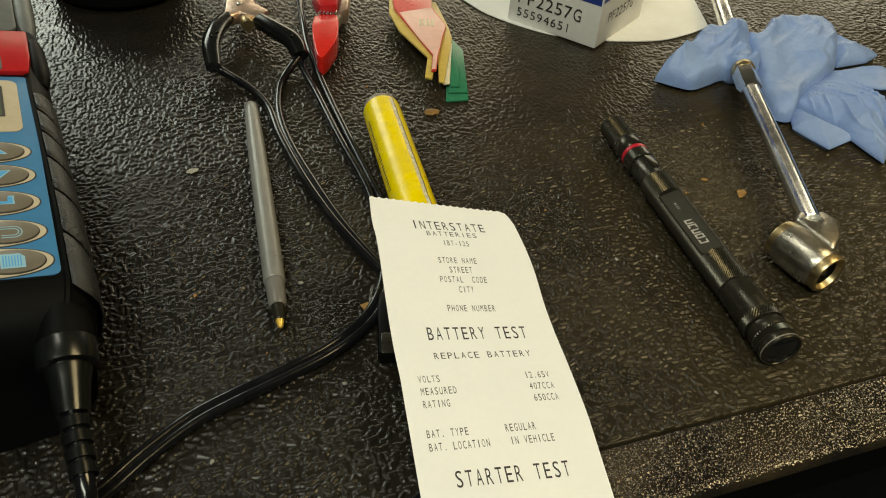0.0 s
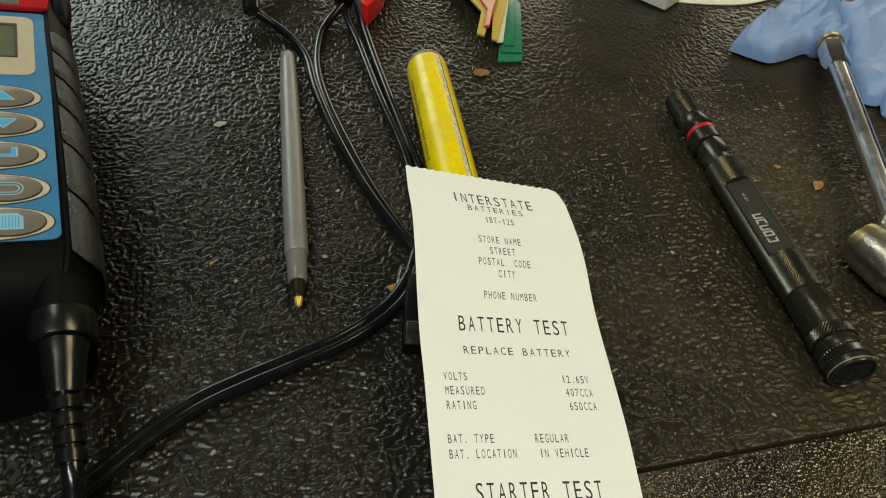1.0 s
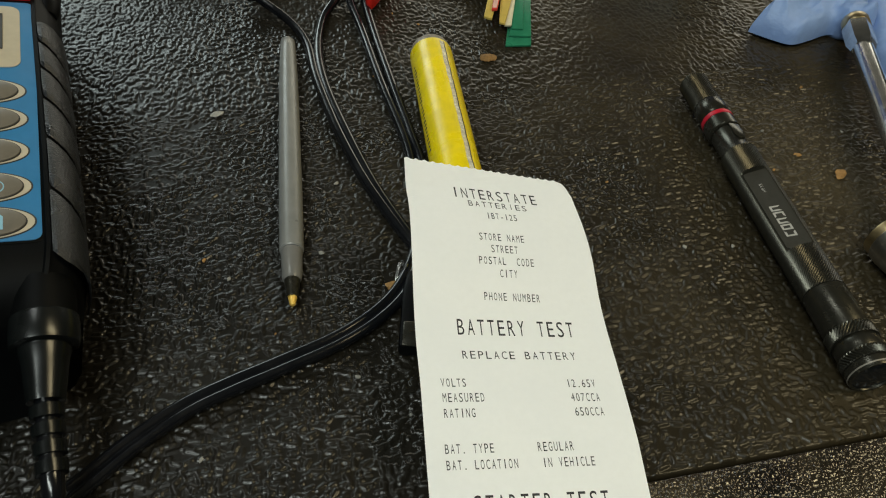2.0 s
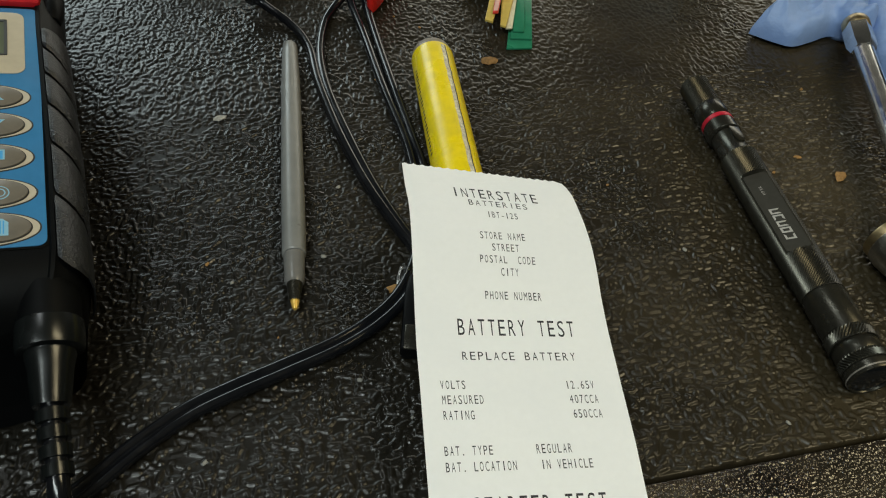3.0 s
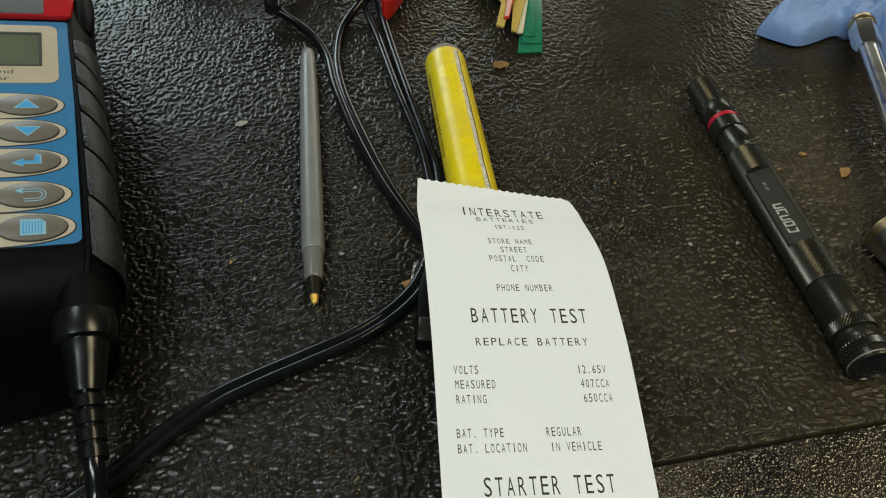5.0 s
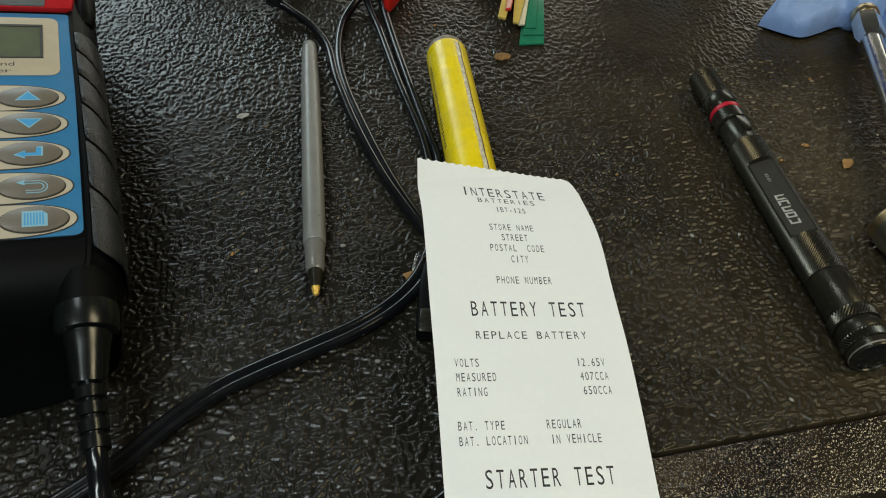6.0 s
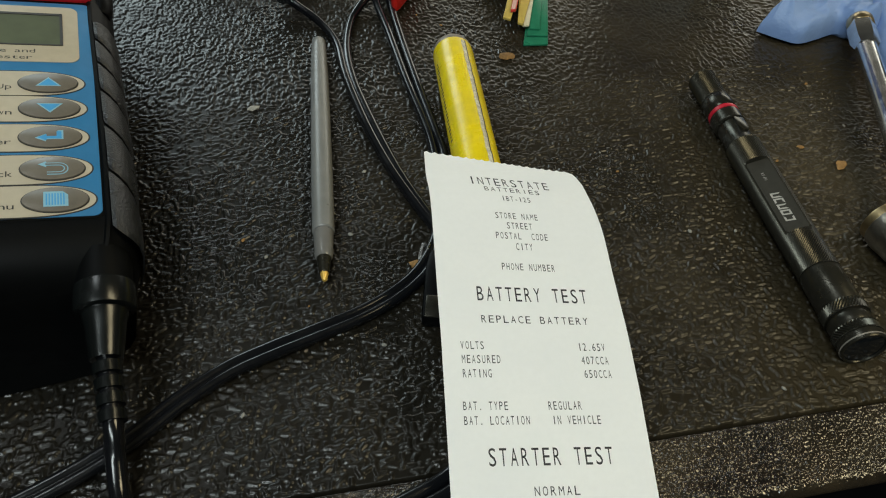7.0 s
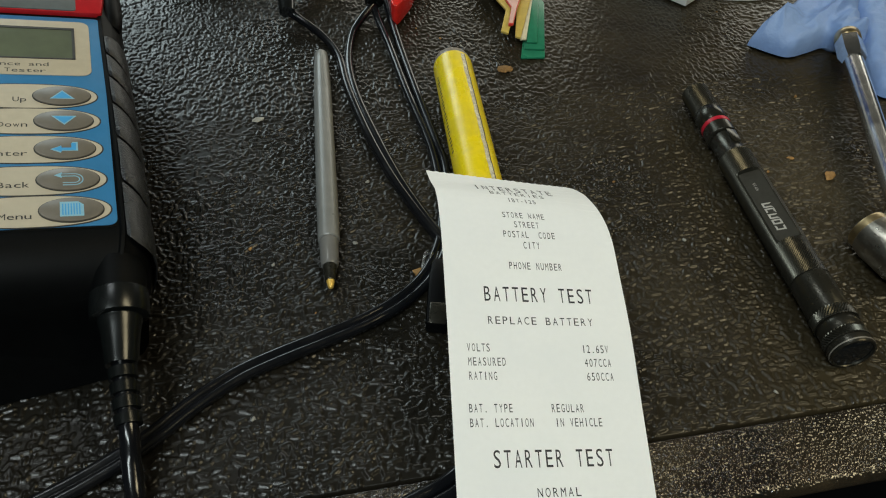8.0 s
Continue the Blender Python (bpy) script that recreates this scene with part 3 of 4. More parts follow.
# ---- yellow tube ----
def yellow_tube():
    a, b = Vector((-0.0350, 0.3335, 0.0089)), Vector((-0.0020, 0.196, 0.0089))
    m = along(a, b)
    ln = (b - a).length
    root = thing("paint_marker", "scuffed yellow metal tube with a worn seam and grey end", "marker", m)
    prof = [(0.0083, 0.0046), (0.0088, 0.0050), (0.0089, 0.0060), (0.0089, 0.008), (0.0089, ln - 0.01), (0.0084, ln - 0.002), (0.006, ln)]
    bm = lathe(prof, 40)
    part("tube", bm, YELLOW, root, "yellow enamelled tube")
    part("end_cap", lathe([(0.0050, -0.0002), (0.0072, 0.0002), (0.0082, 0.0014), (0.0086, 0.0032), (0.0086, 0.0052)], 28), GREY_END, root, "worn grey metal end")
    inv = m.inverted()
    side = (b - a).normalized().cross(Vector((0, 0, 1)))

    def strip(name, degrees, w, z0, z1, material, proud, wobble=0.0, label=""):
        """A thin strip along the tube; degrees from the top towards its right."""
        bm = bmesh.new()
        rows = []
        n = 40
        rng = random.Random(3)
        for k in range(n + 1):
            d = z0 + (z1 - z0) * k / n
            r = 0.0089 + proud
            if d < 0.007:
                r = 0.0087 + proud - 0.00035 * (0.007 - d) / 0.0035
            sh = rng.uniform(-1, 1) * wobble
            row = []
            for e in (-w / 2 + sh, sh * 0.5, w / 2 + sh):
                ang = radians(degrees + e)
                p = a + (b - a).normalized() * d + (Vector((0, 0, 1)) * math.cos(ang) + side * -math.sin(ang)) * r
                row.append(bm.verts.new(inv @ p))
            rows.append(row)
        for p, q in zip(rows, rows[1:]):
            for i in range(2):
                bm.faces.new((p[i], p[i + 1], q[i + 1], q[i]))
        return part(name, bm, material, root, label)

    strip("seam", 24, 11, 0.004, ln - 0.012, SCUFF, 0.00006, 1.3, "scuffed bare seam line")
    strip("seam_shadow", 31, 3, 0.004, ln - 0.012, DARK_PRINT, 0.00009, 1.0)
    # lettering that cannot be read: a column of small dark bars
    for k in range(26):
        d = 0.018 + k * 0.0021
        strip("print_bar", -70, 10 if k % 4 else 6, d, d + 0.0010, DARK_PRINT, 0.00008)


yellow_tube()


# ---- flashlight ----
def flashlight():
    FLAT_TURN = radians(20)
    tail, nose = Vector((0.0764, 0.3312, 0.0078)), Vector((0.1115, 0.1874, 0.0078))
    m = along(tail, nose)
    root = thing("flashlight", "black knurled aluminium flashlight with a red ring", "flashlight", m)
    # which way is up in its own space
    up = (m.inverted().to_3x3() @ Vector((0, 0, 1))).normalized()
    spin = math.atan2(up.y, up.x) + FLAT_TURN

    def turned(name, profile, material, label="", seg=36, parent=root):
        return part(name, lathe(profile, seg), material, parent, label)

    def knurled(name, r, d0, d1, pitch, material, label="", flatten=False, deep=0.00038):
        """Diamond relief cut into a cylinder, with a flat on top where asked."""
        n = max(36, int(2 * math.pi * r / pitch) * 2)
        rows_n = max(4, int((d1 - d0) / pitch) * 2)
        bm = bmesh.new()
        rows = []
        for j in range(rows_n + 1):
            d = d0 + (d1 - d0) * j / rows_n
            row = []
            for k in range(n):
                a = 2 * math.pi * k / n
                rr = r - (deep if (j + k) % 2 and 0 < j < rows_n else 0)
                x, y = rr * math.cos(a), rr * math.sin(a)
                if flatten:
                    h = x * math.cos(spin) + y * math.sin(spin)
                    inside = FLAT0 < d < FLAT1
                    top = FLAT_H if inside else 9
                    if h > top:
                        x += (top - h) * math.cos(spin)
                        y += (top - h) * math.sin(spin)
                row.append(bm.verts.new((x, y, d)))
            rows.append(row)
        for p, q in zip(rows, rows[1:]):
            for k in range(n):
                bm.faces.new((p[k], p[(k + 1) % n], q[(k + 1) % n], q[k]))
        bm.faces.new(rows[0][::-1])
        bm.faces.new(rows[-1])
        return part(name, bm, material, root, label, 0)

    FLAT0, FLAT1, FLAT_H = 0.0622, 0.1002, 0.0050
    knurled("tail_cap", 0.0060, 0.0014, 0.0180, 0.0010, KNURL, "knurled black tail cap", False, 0.0003)
    turned("tail_switch", [(0.0036, -0.0002), (0.0040, 0.0005), (0.0048, 0.0010), (0.0052, 0.0016)], ANODISED, "recessed tail button")
    turned("tail_band", [(0.0058, 0.0180), (0.0062, 0.0186), (0.0062, 0.0262), (0.0058, 0.0268)], ANODISED, "smooth black band")
    turned("red_ring", [(0.0057, 0.0266), (0.0063, 0.0268), (0.0063, 0.0286), (0.0057, 0.0288)], RED_RING, "thin red rubber ring")
    turned("collar", [(0.0058, 0.0286), (0.0063, 0.0291), (0.0064, 0.0350), (0.0060, 0.0354), (0.0052, 0.0356)], ANODISED, "smooth black collar")
    turned("neck", [(0.0050, 0.0354), (0.0050, 0.0362), (0.0057, 0.0364), (0.0057, 0.0484), (0.0062, 0.0492)], ANODISED, "smooth black neck")
    knurled("knurled_body", 0.0070, 0.0490, 0.1170, 0.0010, KNURL, "knurled black body", True, 0.0003)
    turned("front_sleeve", [(0.0066, 0.1168), (0.0069, 0.1172), (0.0070, 0.1322), (0.0068, 0.1326)], ANODISED, "smooth black front sleeve")
    knurled("front_knurl", 0.0075, 0.1325, 0.1366, 0.0011, KNURL, "knurled black head band", False, 0.0004)
    turned("head_groove", [(0.0068, 0.1365), (0.0070, 0.1368), (0.0070, 0.1411), (0.0068, 0.1414)], ANODISED, "smooth black head groove")
    knurled("head_knurl", 0.0075, 0.1412, 0.1446, 0.0011, KNURL, "knurled black head band", False, 0.0004)
    turned("bezel", [(0.0071, 0.1445), (0.0074, 0.1449), (0.0074, 0.1476), (0.0072, 0.1482), (0.0066, 0.1482), (0.0064, 0.1476)], ANODISED, "thin head bezel")
    turned("bezel_edge", [(0.0072, 0.1466), (0.00750, 0.1469), (0.00750, 0.1472), (0.0072, 0.1475)], GREY_END, "bright worn bezel edge")
    turned("lens", [(0.0063, 0.1474), (0.0063, 0.1477), (0.0044, 0.1480), (0.0022, 0.1481)], LENS, "dark glass lens")
    # smooth flat with the engraved maker's mark
    ux, uy = math.cos(spin), math.sin(spin)
    base = Matrix(((-uy, 0, ux, ux * FLAT_H), (ux, 0, uy, uy * FLAT_H), (0, 1, 0, 0), (0, 0, 0, 1)))
    plate = part("flat_plate", prism(rounded(-0.0041, FLAT0 + 0.0004, 0.0041, FLAT1 - 0.0004, 0.0012), -0.0002, 0.00012, 0, None, base), FLAT_GREY, root, "smooth milled flat")
    bm = bmesh.new()
    side = base @ Matrix.Translation((0.0004, 0.0842, 0.00016)) @ pose(0, 0, 0, 0, 0, -90)
    for i in range(5):
        # the brand name is a row of plain open shapes
        d, w = -0.0112 + i * 0.0030, 0.0025
        o = [(d, -0.0016), (d + w, -0.0016), (d + w + 0.0006, 0.0018), (d + 0.0006, 0.0018)]
        cx, cy = sum(p[0] for p in o) / 4, sum(p[1] for p in o) / 4
        inner = [(cx + (p[0] - cx) * 0.45, cy + (p[1] - cy) * 0.6) for p in o]
        vo, vi = [bm.verts.new(side @ Vector((*p, 0))) for p in o], [bm.verts.new(side @ Vector((*p, 0))) for p in inner]
        for k in range(4):
            if (i, k) in ((0, 1), (2, 0), (3, 3), (4, 0)):
                continue
            bm.faces.new((vo[k], vo[(k + 1) % 4], vi[(k + 1) % 4], vi[k]))
    part("maker_mark", bm, ENGRAVE, plate, "pale engraved mark", 0)
    bm = bmesh.new()
    letters(bm, "HP3R", -0.0005, 0.0002, 0.00115, 0.0011, 0.7, 0, base @ Matrix.Translation((0.0004, 0.0700, 0.00016)) @ pose(0, 0, 0, 0, 0, -90))
    bmesh.ops.transform(bm, matrix=Matrix.Translation(base.to_3x3() @ Vector((0, 0.003, 0))), verts=bm.verts)
    part("model_print", bm, ENGRAVE, plate, "", 0)
    # pocket clip stub beside the neck
    bm = prism([(-0.0022, 0.0360), (0.0022, 0.0360), (0.0022, 0.0425), (0.0012, 0.0445), (-0.0012, 0.0445), (-0.0022, 0.0425)], 0.0, 0.0007, 0.0002)
    a = spin - radians(30)
    vx, vy = math.cos(a), math.sin(a)
    bm.transform(Matrix(((-vy, 0, vx, vx * 0.0054), (vx, 0, vy, vy * 0.0054), (0, 1, 0, 0), (0, 0, 0, 1))))
    part("clip_lug", bm, ANODISED, root)


flashlight()


# ---- tyre inflator chuck ----
def air_chuck():
    root = thing("air_chuck", "chromed dual-head tyre air chuck with brass ends", "air chuck")
    far, nut0, nut1, end = Vector((0.1745, 0.5100, 0.0118)), Vector((0.1570, 0.3895, 0.0122)), Vector((0.1542, 0.3650, 0.0122)), Vector((0.1425, 0.2500, 0.0150))
    ln = (end - nut1).length
    part("stem", lathe([(0.0044, -0.004), (0.0044, ln * 0.5), (0.0044, ln - 0.002), (0.0050, ln)], 28, along(nut1, end)), CHROME, root, "chromed steel stem")
    l0 = (nut0 - far).length
    part("upper_stem", lathe([(0.0050, 0), (0.0050, l0 - 0.04), (0.0034, l0 - 0.022), (0.0034, l0)], 28, along(far, nut0)), CHROME, root, "chromed upper stem")
    ln2 = (nut1 - nut0).length
    part("brass_collar", lathe([(0.0056, 0), (0.0061, 0.0008), (0.0061, 0.0052), (0.0056, 0.0060)], 28, along(nut0, nut1)), BRASS, root, "brass collar")
    part("hex_nut", lathe([(0.0056, 0.0055), (0.0064, 0.0062), (0.0064, ln2 - 0.0045), (0.0056, ln2 - 0.002), (0.0050, ln2)], 6, along(nut0, nut1, 20)), CHROME, root, "chromed hexagon nut", 20)
    a, b = Vector((0.1305, 0.2480, 0.0095)), Vector((0.1425, 0.2258, 0.0095))
    lh = (b - a).length
    head = part("head", lathe([(0.0077, 0.0028), (0.0085, 0.0034), (0.0089, 0.006), (0.0089, lh - 0.007), (0.0084, lh - 0.004), (0.0077, lh - 0.003)], 36, along(a, b)), NICKEL, root, "cast nickel-plated head")
    part("neck_block", prism([(0.1350, 0.2500), (0.1385, 0.2560), (0.1490, 0.2565), (0.1535, 0.2500), (0.1500, 0.2400), (0.1440, 0.2320), (0.1400, 0.2400)], 0.0040, 0.0180, 0.0022, None, None, 3), NICKEL, root, "cast nickel neck block")
    part("brass_end", lathe([(0.0056, 0.0012), (0.0077, 0.0), (0.0080, 0.0008), (0.0080, 0.0034)], 32, along(a, b)), BRASS, head, "knurled brass end")
    part("brass_end", lathe([(0.0080, lh - 0.0045), (0.0082, lh - 0.0010), (0.0077, lh), (0.0066, lh - 0.0001), (0.0056, lh - 0.0022), (0.0048, lh - 0.0026)], 32, along(a, b)), BRASS, head, "open brass end")
    part("rubber_seat", lathe([(0.0052, lh - 0.0028), (0.0050, lh - 0.0018), (0.0024, lh - 0.0020), (0.0016, lh - 0.0034)], 24, along(a, b)), CASE, head)


air_chuck()


# ---- nitrile glove ----
def drape(outline, height, seed, grain=(0, 1), edge=2.1, creases=1.0, soft=True, tent=0.0, tilt=(0, 0), rings=50):
    """A limp skin over a star-shaped outline (mm): rolled edges, soft swells and sharp creases where hollows meet."""
    pts = [Vector((x, y, 0)) for x, y in outline]
    steps = 16
    if soft:
        closed = spline(pts + [pts[0]], steps)[:-1]
    else:
        closed = [p.lerp(pts[(k + 1) % len(pts)], e / steps) for k, p in enumerate(pts) for e in range(steps)]
    ring = np.array([p[:2] for p in closed])
    n = len(ring)
    c = ring.mean(0)
    f = (np.arange(rings + 1) / rings) ** 1.2
    xy = ring[None] + (c - ring)[None] * (f * 0.998)[:, None, None]
    g = np.array(grain) / np.hypot(*grain)
    rng = np.random.default_rng(int(seed * 10))

    def turned(d):
        return np.stack([d[..., 0] * g[0] + d[..., 1] * g[1], -d[..., 0] * g[1] + d[..., 1] * g[0]], -1)

    swell = np.zeros(xy.shape[:2])
    for _ in range(7):
        k = turned(xy - c) @ (rng.normal(0, 1, 2) * (0.05, 0.11))
        swell += np.sin(k + rng.uniform(0, 6.3)) / 7
    warp = np.stack([np.sin(xy[..., 1] / 7 + seed), np.sin(xy[..., 0] / 6 + seed * 2)], -1) * 1.6
    hollow = np.full(xy.shape[:2], 99.0)
    for _ in range(34):
        d = turned(xy + warp - (c + rng.uniform(-55, 55, 2)))
        hollow = np.minimum(hollow, np.sqrt((d[..., 0] * 0.35) ** 2 + d[..., 1] ** 2 + 4) + rng.uniform(0, 3))
    fold = np.full(xy.shape[:2], 99.0)
    for _ in range(150):
        d = turned(xy + 1.4 * warp - (c + rng.uniform(-48, 48, 2)))
        fold = np.minimum(fold, np.sqrt((d[..., 0] * 0.45) ** 2 + d[..., 1] ** 2) + rng.uniform(0, 2))
    relief = 0.4 * swell + creases * (0.055 * (hollow - 5) + 0.022 * (fold - 3))
    for _ in range(4):
        k = turned(xy + 2 * warp - c) @ (rng.normal(0, 1, 2) * (0.05, 0.2)) + rng.uniform(0, 6.3)
        relief += creases * 0.3 * (1 - np.abs(np.sin(k))) ** 4 * np.clip(0.5 + 1.5 * swell, 0, 1)
    rise = np.minimum(1, f * edge)
    rise = ((1 - tent) * np.sqrt(1 - (1 - rise) ** 2) + tent * f)[:, None]
    lean = 1 + (xy - c) @ np.array(tilt)
    z = 2.2 + np.maximum(height * rise * (0.74 + relief) * lean, 0)
    bm = bmesh.new()
    rows = [[bm.verts.new((x / 1000, y / 1000, h / 1000)) for (x, y), h in zip(line, zs)] for line, zs in zip(xy.tolist(), z.tolist())]
    for a, b in zip(rows, rows[1:]):
        for k in range(n):
            bm.faces.new((a[k], a[(k + 1) % n], b[(k + 1) % n], b[k]))
    low = [bm.verts.new((x / 1000, y / 1000, 0.0004)) for x, y in (ring + (c - ring) * 0.13).tolist()]
    for k in range(n):
        bm.faces.new((low[k], low[(k + 1) % n], rows[0][(k + 1) % n], rows[0][k]))
    bm.faces.new(rows[-1])
    bm.faces.new(low[::-1])
    return bm


def nitrile_glove():
    root = thing("nitrile_glove", "crumpled blue nitrile glove draped over the air chuck", "glove")
    part("cuff", drape([(111, 389), (118, 399), (127, 408), (137, 422), (147, 433), (159, 440), (170, 449), (175, 445), (173, 431), (170, 408), (168, 393), (157, 391), (150, 394), (140, 387), (130, 381), (122, 383)], 24, 1.3, (1, 0.9), 2.6, 0.6, True, 0.15, (0.012, -0.003)), NITRILE, root, "crumpled glove cuff", 40)
    part("palm", drape([(169, 432), (178, 436), (186, 444), (195, 458), (210, 467), (228, 469), (233, 456), (229, 436), (220, 412), (213, 402), (202, 389), (193, 380), (183, 368), (174, 353), (165, 357), (165, 381), (169, 407)], 18, 4.7, (0.5, 1), 3.6, 0.34, True, 0.1, (-0.003, 0.003)), NITRILE, root, "creased glove palm", 40)
    part("thumb", drape([(178, 367), (182, 362), (203, 340), (185, 328), (178, 338), (173, 346)], 8, 7.1, (1, -0.6), 1.5, 0.35, False, 0.65), NITRILE, root, "folded glove thumb", 25)
    part("finger", drape([(180, 369), (194, 387), (213, 404), (220, 390), (226, 380), (232, 368), (222, 350), (216, 330), (208, 318), (203, 330), (196, 350), (188, 362)], 14, 9.4, (0.4, -1), 1.6, 0.5, False, 0.55, (0, 0.007)), NITRILE, root, "folded glove finger", 25)
    part("finger", drape([(210, 384), (224, 384), (234, 366), (240, 344), (232, 334), (224, 344), (218, 362)], 9, 11.4, (0.3, -1), 1.6, 0.5, False, 0.6), NITRILE, root, "folded glove finger", 25)
    part("finger", drape([(212, 408), (228, 413), (250, 415), (266, 413), (258, 397), (240, 394), (226, 398)], 10, 12.2, (1, -0.2), 1.6, 0.5, False, 0.55), NITRILE, root, "folded glove finger", 25)
    part("finger", drape([(226, 456), (236, 448), (246, 444), (256, 443), (257, 437), (246, 427), (224, 418)], 10, 15.8, (1, -0.1), 1.6, 0.5, False, 0.55), NITRILE, root, "folded glove finger", 25)


nitrile_glove()


# ---- filter carton on a white sheet ----
def paper_sheet():
    edge = spline([(0.0075, 0.487, 0), (0.0257, 0.4638, 0), (0.0585, 0.4429, 0), (0.090, 0.4385, 0), (0.1234, 0.4427, 0), (0.145, 0.4540, 0), (0.1609, 0.4669, 0)], 6)
    outline = [(p.x, p.y) for p in edge] + [(0.1625, 0.4700), (0.1645, 0.530), (0.17, 0.60), (0.02, 0.60)]
    ob = part("paper_sheet", prism(outline, 0.0006, 0.0011, 0), SHEET, None, "", 0)
    tagged(ob, "white paper sheet with a curved edge under the carton", "paper")


def filter_carton():
    m = Matrix.Translation((0.0837, 0.4255, 0.0012)) @ pose(0, 0, 0, 0, 0, -36)
    root = thing("filter_carton", "white and blue printed filter carton standing on paper", "carton", m)
    w, d, h = 0.0600, 0.0620, 0.0850
    # its space: x back along the lettered face (negative), y into the box
    part("carton_body", prism([(-w, 0), (0, 0), (0, d), (-w, d)], 0, h, 0.0009, None, None, 2), CARD, root, "white carton board")
    part("blue_band", prism([(-w + 0.001, -0.00025), (-0.0008, -0.00025), (-0.0008, 0.00035), (-w + 0.001, 0.00035)], 0.0255, h - 0.001, 0), CARD_BLUE, root, "dark blue printed band", 0)
    part("blue_band", prism([(-0.0006, 0.001), (0.0003, 0.001), (0.0003, d - 0.001), (-0.0006, d - 0.001)], 0.0270, h - 0.001, 0), CARD_BLUE, root, "dark blue printed band", 0)
    face = Matrix(((1, 0, 0, 0), (0, 0, -1, -0.0004), (0, 1, 0, 0), (0, 0, 0, 1)))
    bm = bmesh.new()
    letters(bm, "PF2257G", -0.0545, 0.0165, 0.0062, 0.0078, 0.8, 0, face)
    letters(bm, "55594651", -0.0545, 0.0072, 0.0047, 0.0054, 0.78, 0, face)
    part("carton_print", bm, DARK_PRINT, root, "black part number print", 0, False)
    right = Matrix(((0, 0, 1, 0.0004), (1, 0, 0, 0), (0, 1, 0, 0), (0, 0, 0, 1)))
    bm = bmesh.new()
    letters(bm, "PF2257G", 0.010, 0.0160, 0.0048, 0.0062, 0.8, 0, right)
    part("carton_print", bm, DARK_PRINT, root, "black part number print", 0, False)
    # the maker's mark is a plain pale oval row
    bm = bmesh.new()
    for k in range(4):
        prism([(x, y) for x, y in disc(0.0021, 14, 1, 1, -0.027 + k * 0.0056, 0.0305)], 0.0, 0.0002, 0, bm)
    bm.transform(face)
    part("carton_mark", bm, CARD, root, "pale plain mark", 0)


paper_sheet()
filter_carton()


# ---- brake lining gauges ----
def brake_gauges():
    root = thing("brake_gauge_set", "fanned set of red, yellow and green plastic brake gauges", "gauge")
    def blade(name, outline, z, thick, material, label, parent=root):
        return part(name, prism([(x / 1000, y / 1000) for x, y in outline], z, z + thick, 0.0003), material, parent, label)
    blade("green_blade", [(-2.9, 355.3), (8.7, 358), (8.5, 366), (7.0, 412), (1, 424), (-14, 474), (-26, 474), (-12, 432), (-2.2, 410)], 0.0005, 0.0011, GAUGE_GREEN, "green gauge blade")
    blade("green_blade", [(-1.6, 362.3), (8.4, 363.8), (6.6, 412), (1, 424), (-14, 472), (-28, 472), (-14, 432), (-1.6, 408)], 0.0017, 0.0010, GAUGE_GREEN, "green gauge blade")
    blade("green_blade", [(-0.8, 366.9), (4.3, 367.5), (3.6, 416), (-0.5, 424), (-14, 470), (-29, 472), (-16, 432), (-1.2, 408)], 0.0028, 0.0010, GAUGE_GREEN, "green gauge blade")
    blade("cream_blade", [(-4.3, 366.7), (-1.1, 367.7), (0.5, 414), (-2.4, 424), (-14, 470), (-31, 472), (-19, 432), (-4.6, 402)], 0.0040, 0.0010, GAUGE_CREAM, "cream gauge blade")
    blade("yellow_blade", [(-6.8, 366.7), (-4.1, 365.8), (0.4, 418), (-1.2, 430), (-9, 466), (-34, 470), (-24, 430), (-7.6, 398)], 0.0052, 0.0012, GAUGE_YELLOW, "yellow gauge blade")
    blade("yellow_blade", [(-14.1, 367.8), (-10.3, 366.4), (-9.2, 379), (-5.2, 418), (-10, 440), (-12, 472), (-37.8, 470), (-36.4, 443), (-29.5, 420), (-13, 390)], 0.0066, 0.0013, GAUGE_YELLOW, "yellow gauge blade with a cranked tip")
    top = blade("red_blade", [(-10.9, 372.1), (-8.3, 373), (-7.5, 388), (-4.5, 416), (-2.9, 427), (-11.8, 452), (-12, 480), (-37, 476), (-35.2, 458), (-33.6, 446), (-10.4, 389.4)], 0.0081, 0.0014, GAUGE_RED, "red gauge blade with a cranked tip")
    # the pink patch paints in the glare on the red blade
    blade("pink_label", [(-10.6, 373), (-8.6, 373.6), (-7.9, 388), (-5.0, 415.4), (-3.4, 426.4), (-12.2, 450), (-30.4, 440.4), (-19.0, 410), (-10.2, 390)], 0.0094, 0.0003, GAUGE_GLARE, "pale pink glare painted on the red gauge face", top)
    for k in range(4):
        blade("print_bar", [(-18.6 + k * 2.3, 424), (-17.2 + k * 2.3, 424), (-17.2 + k * 2.3, 433), (-18.6 + k * 2.3, 433)], 0.0096, 0.0002, SCUFF, "", top)


brake_gauges()


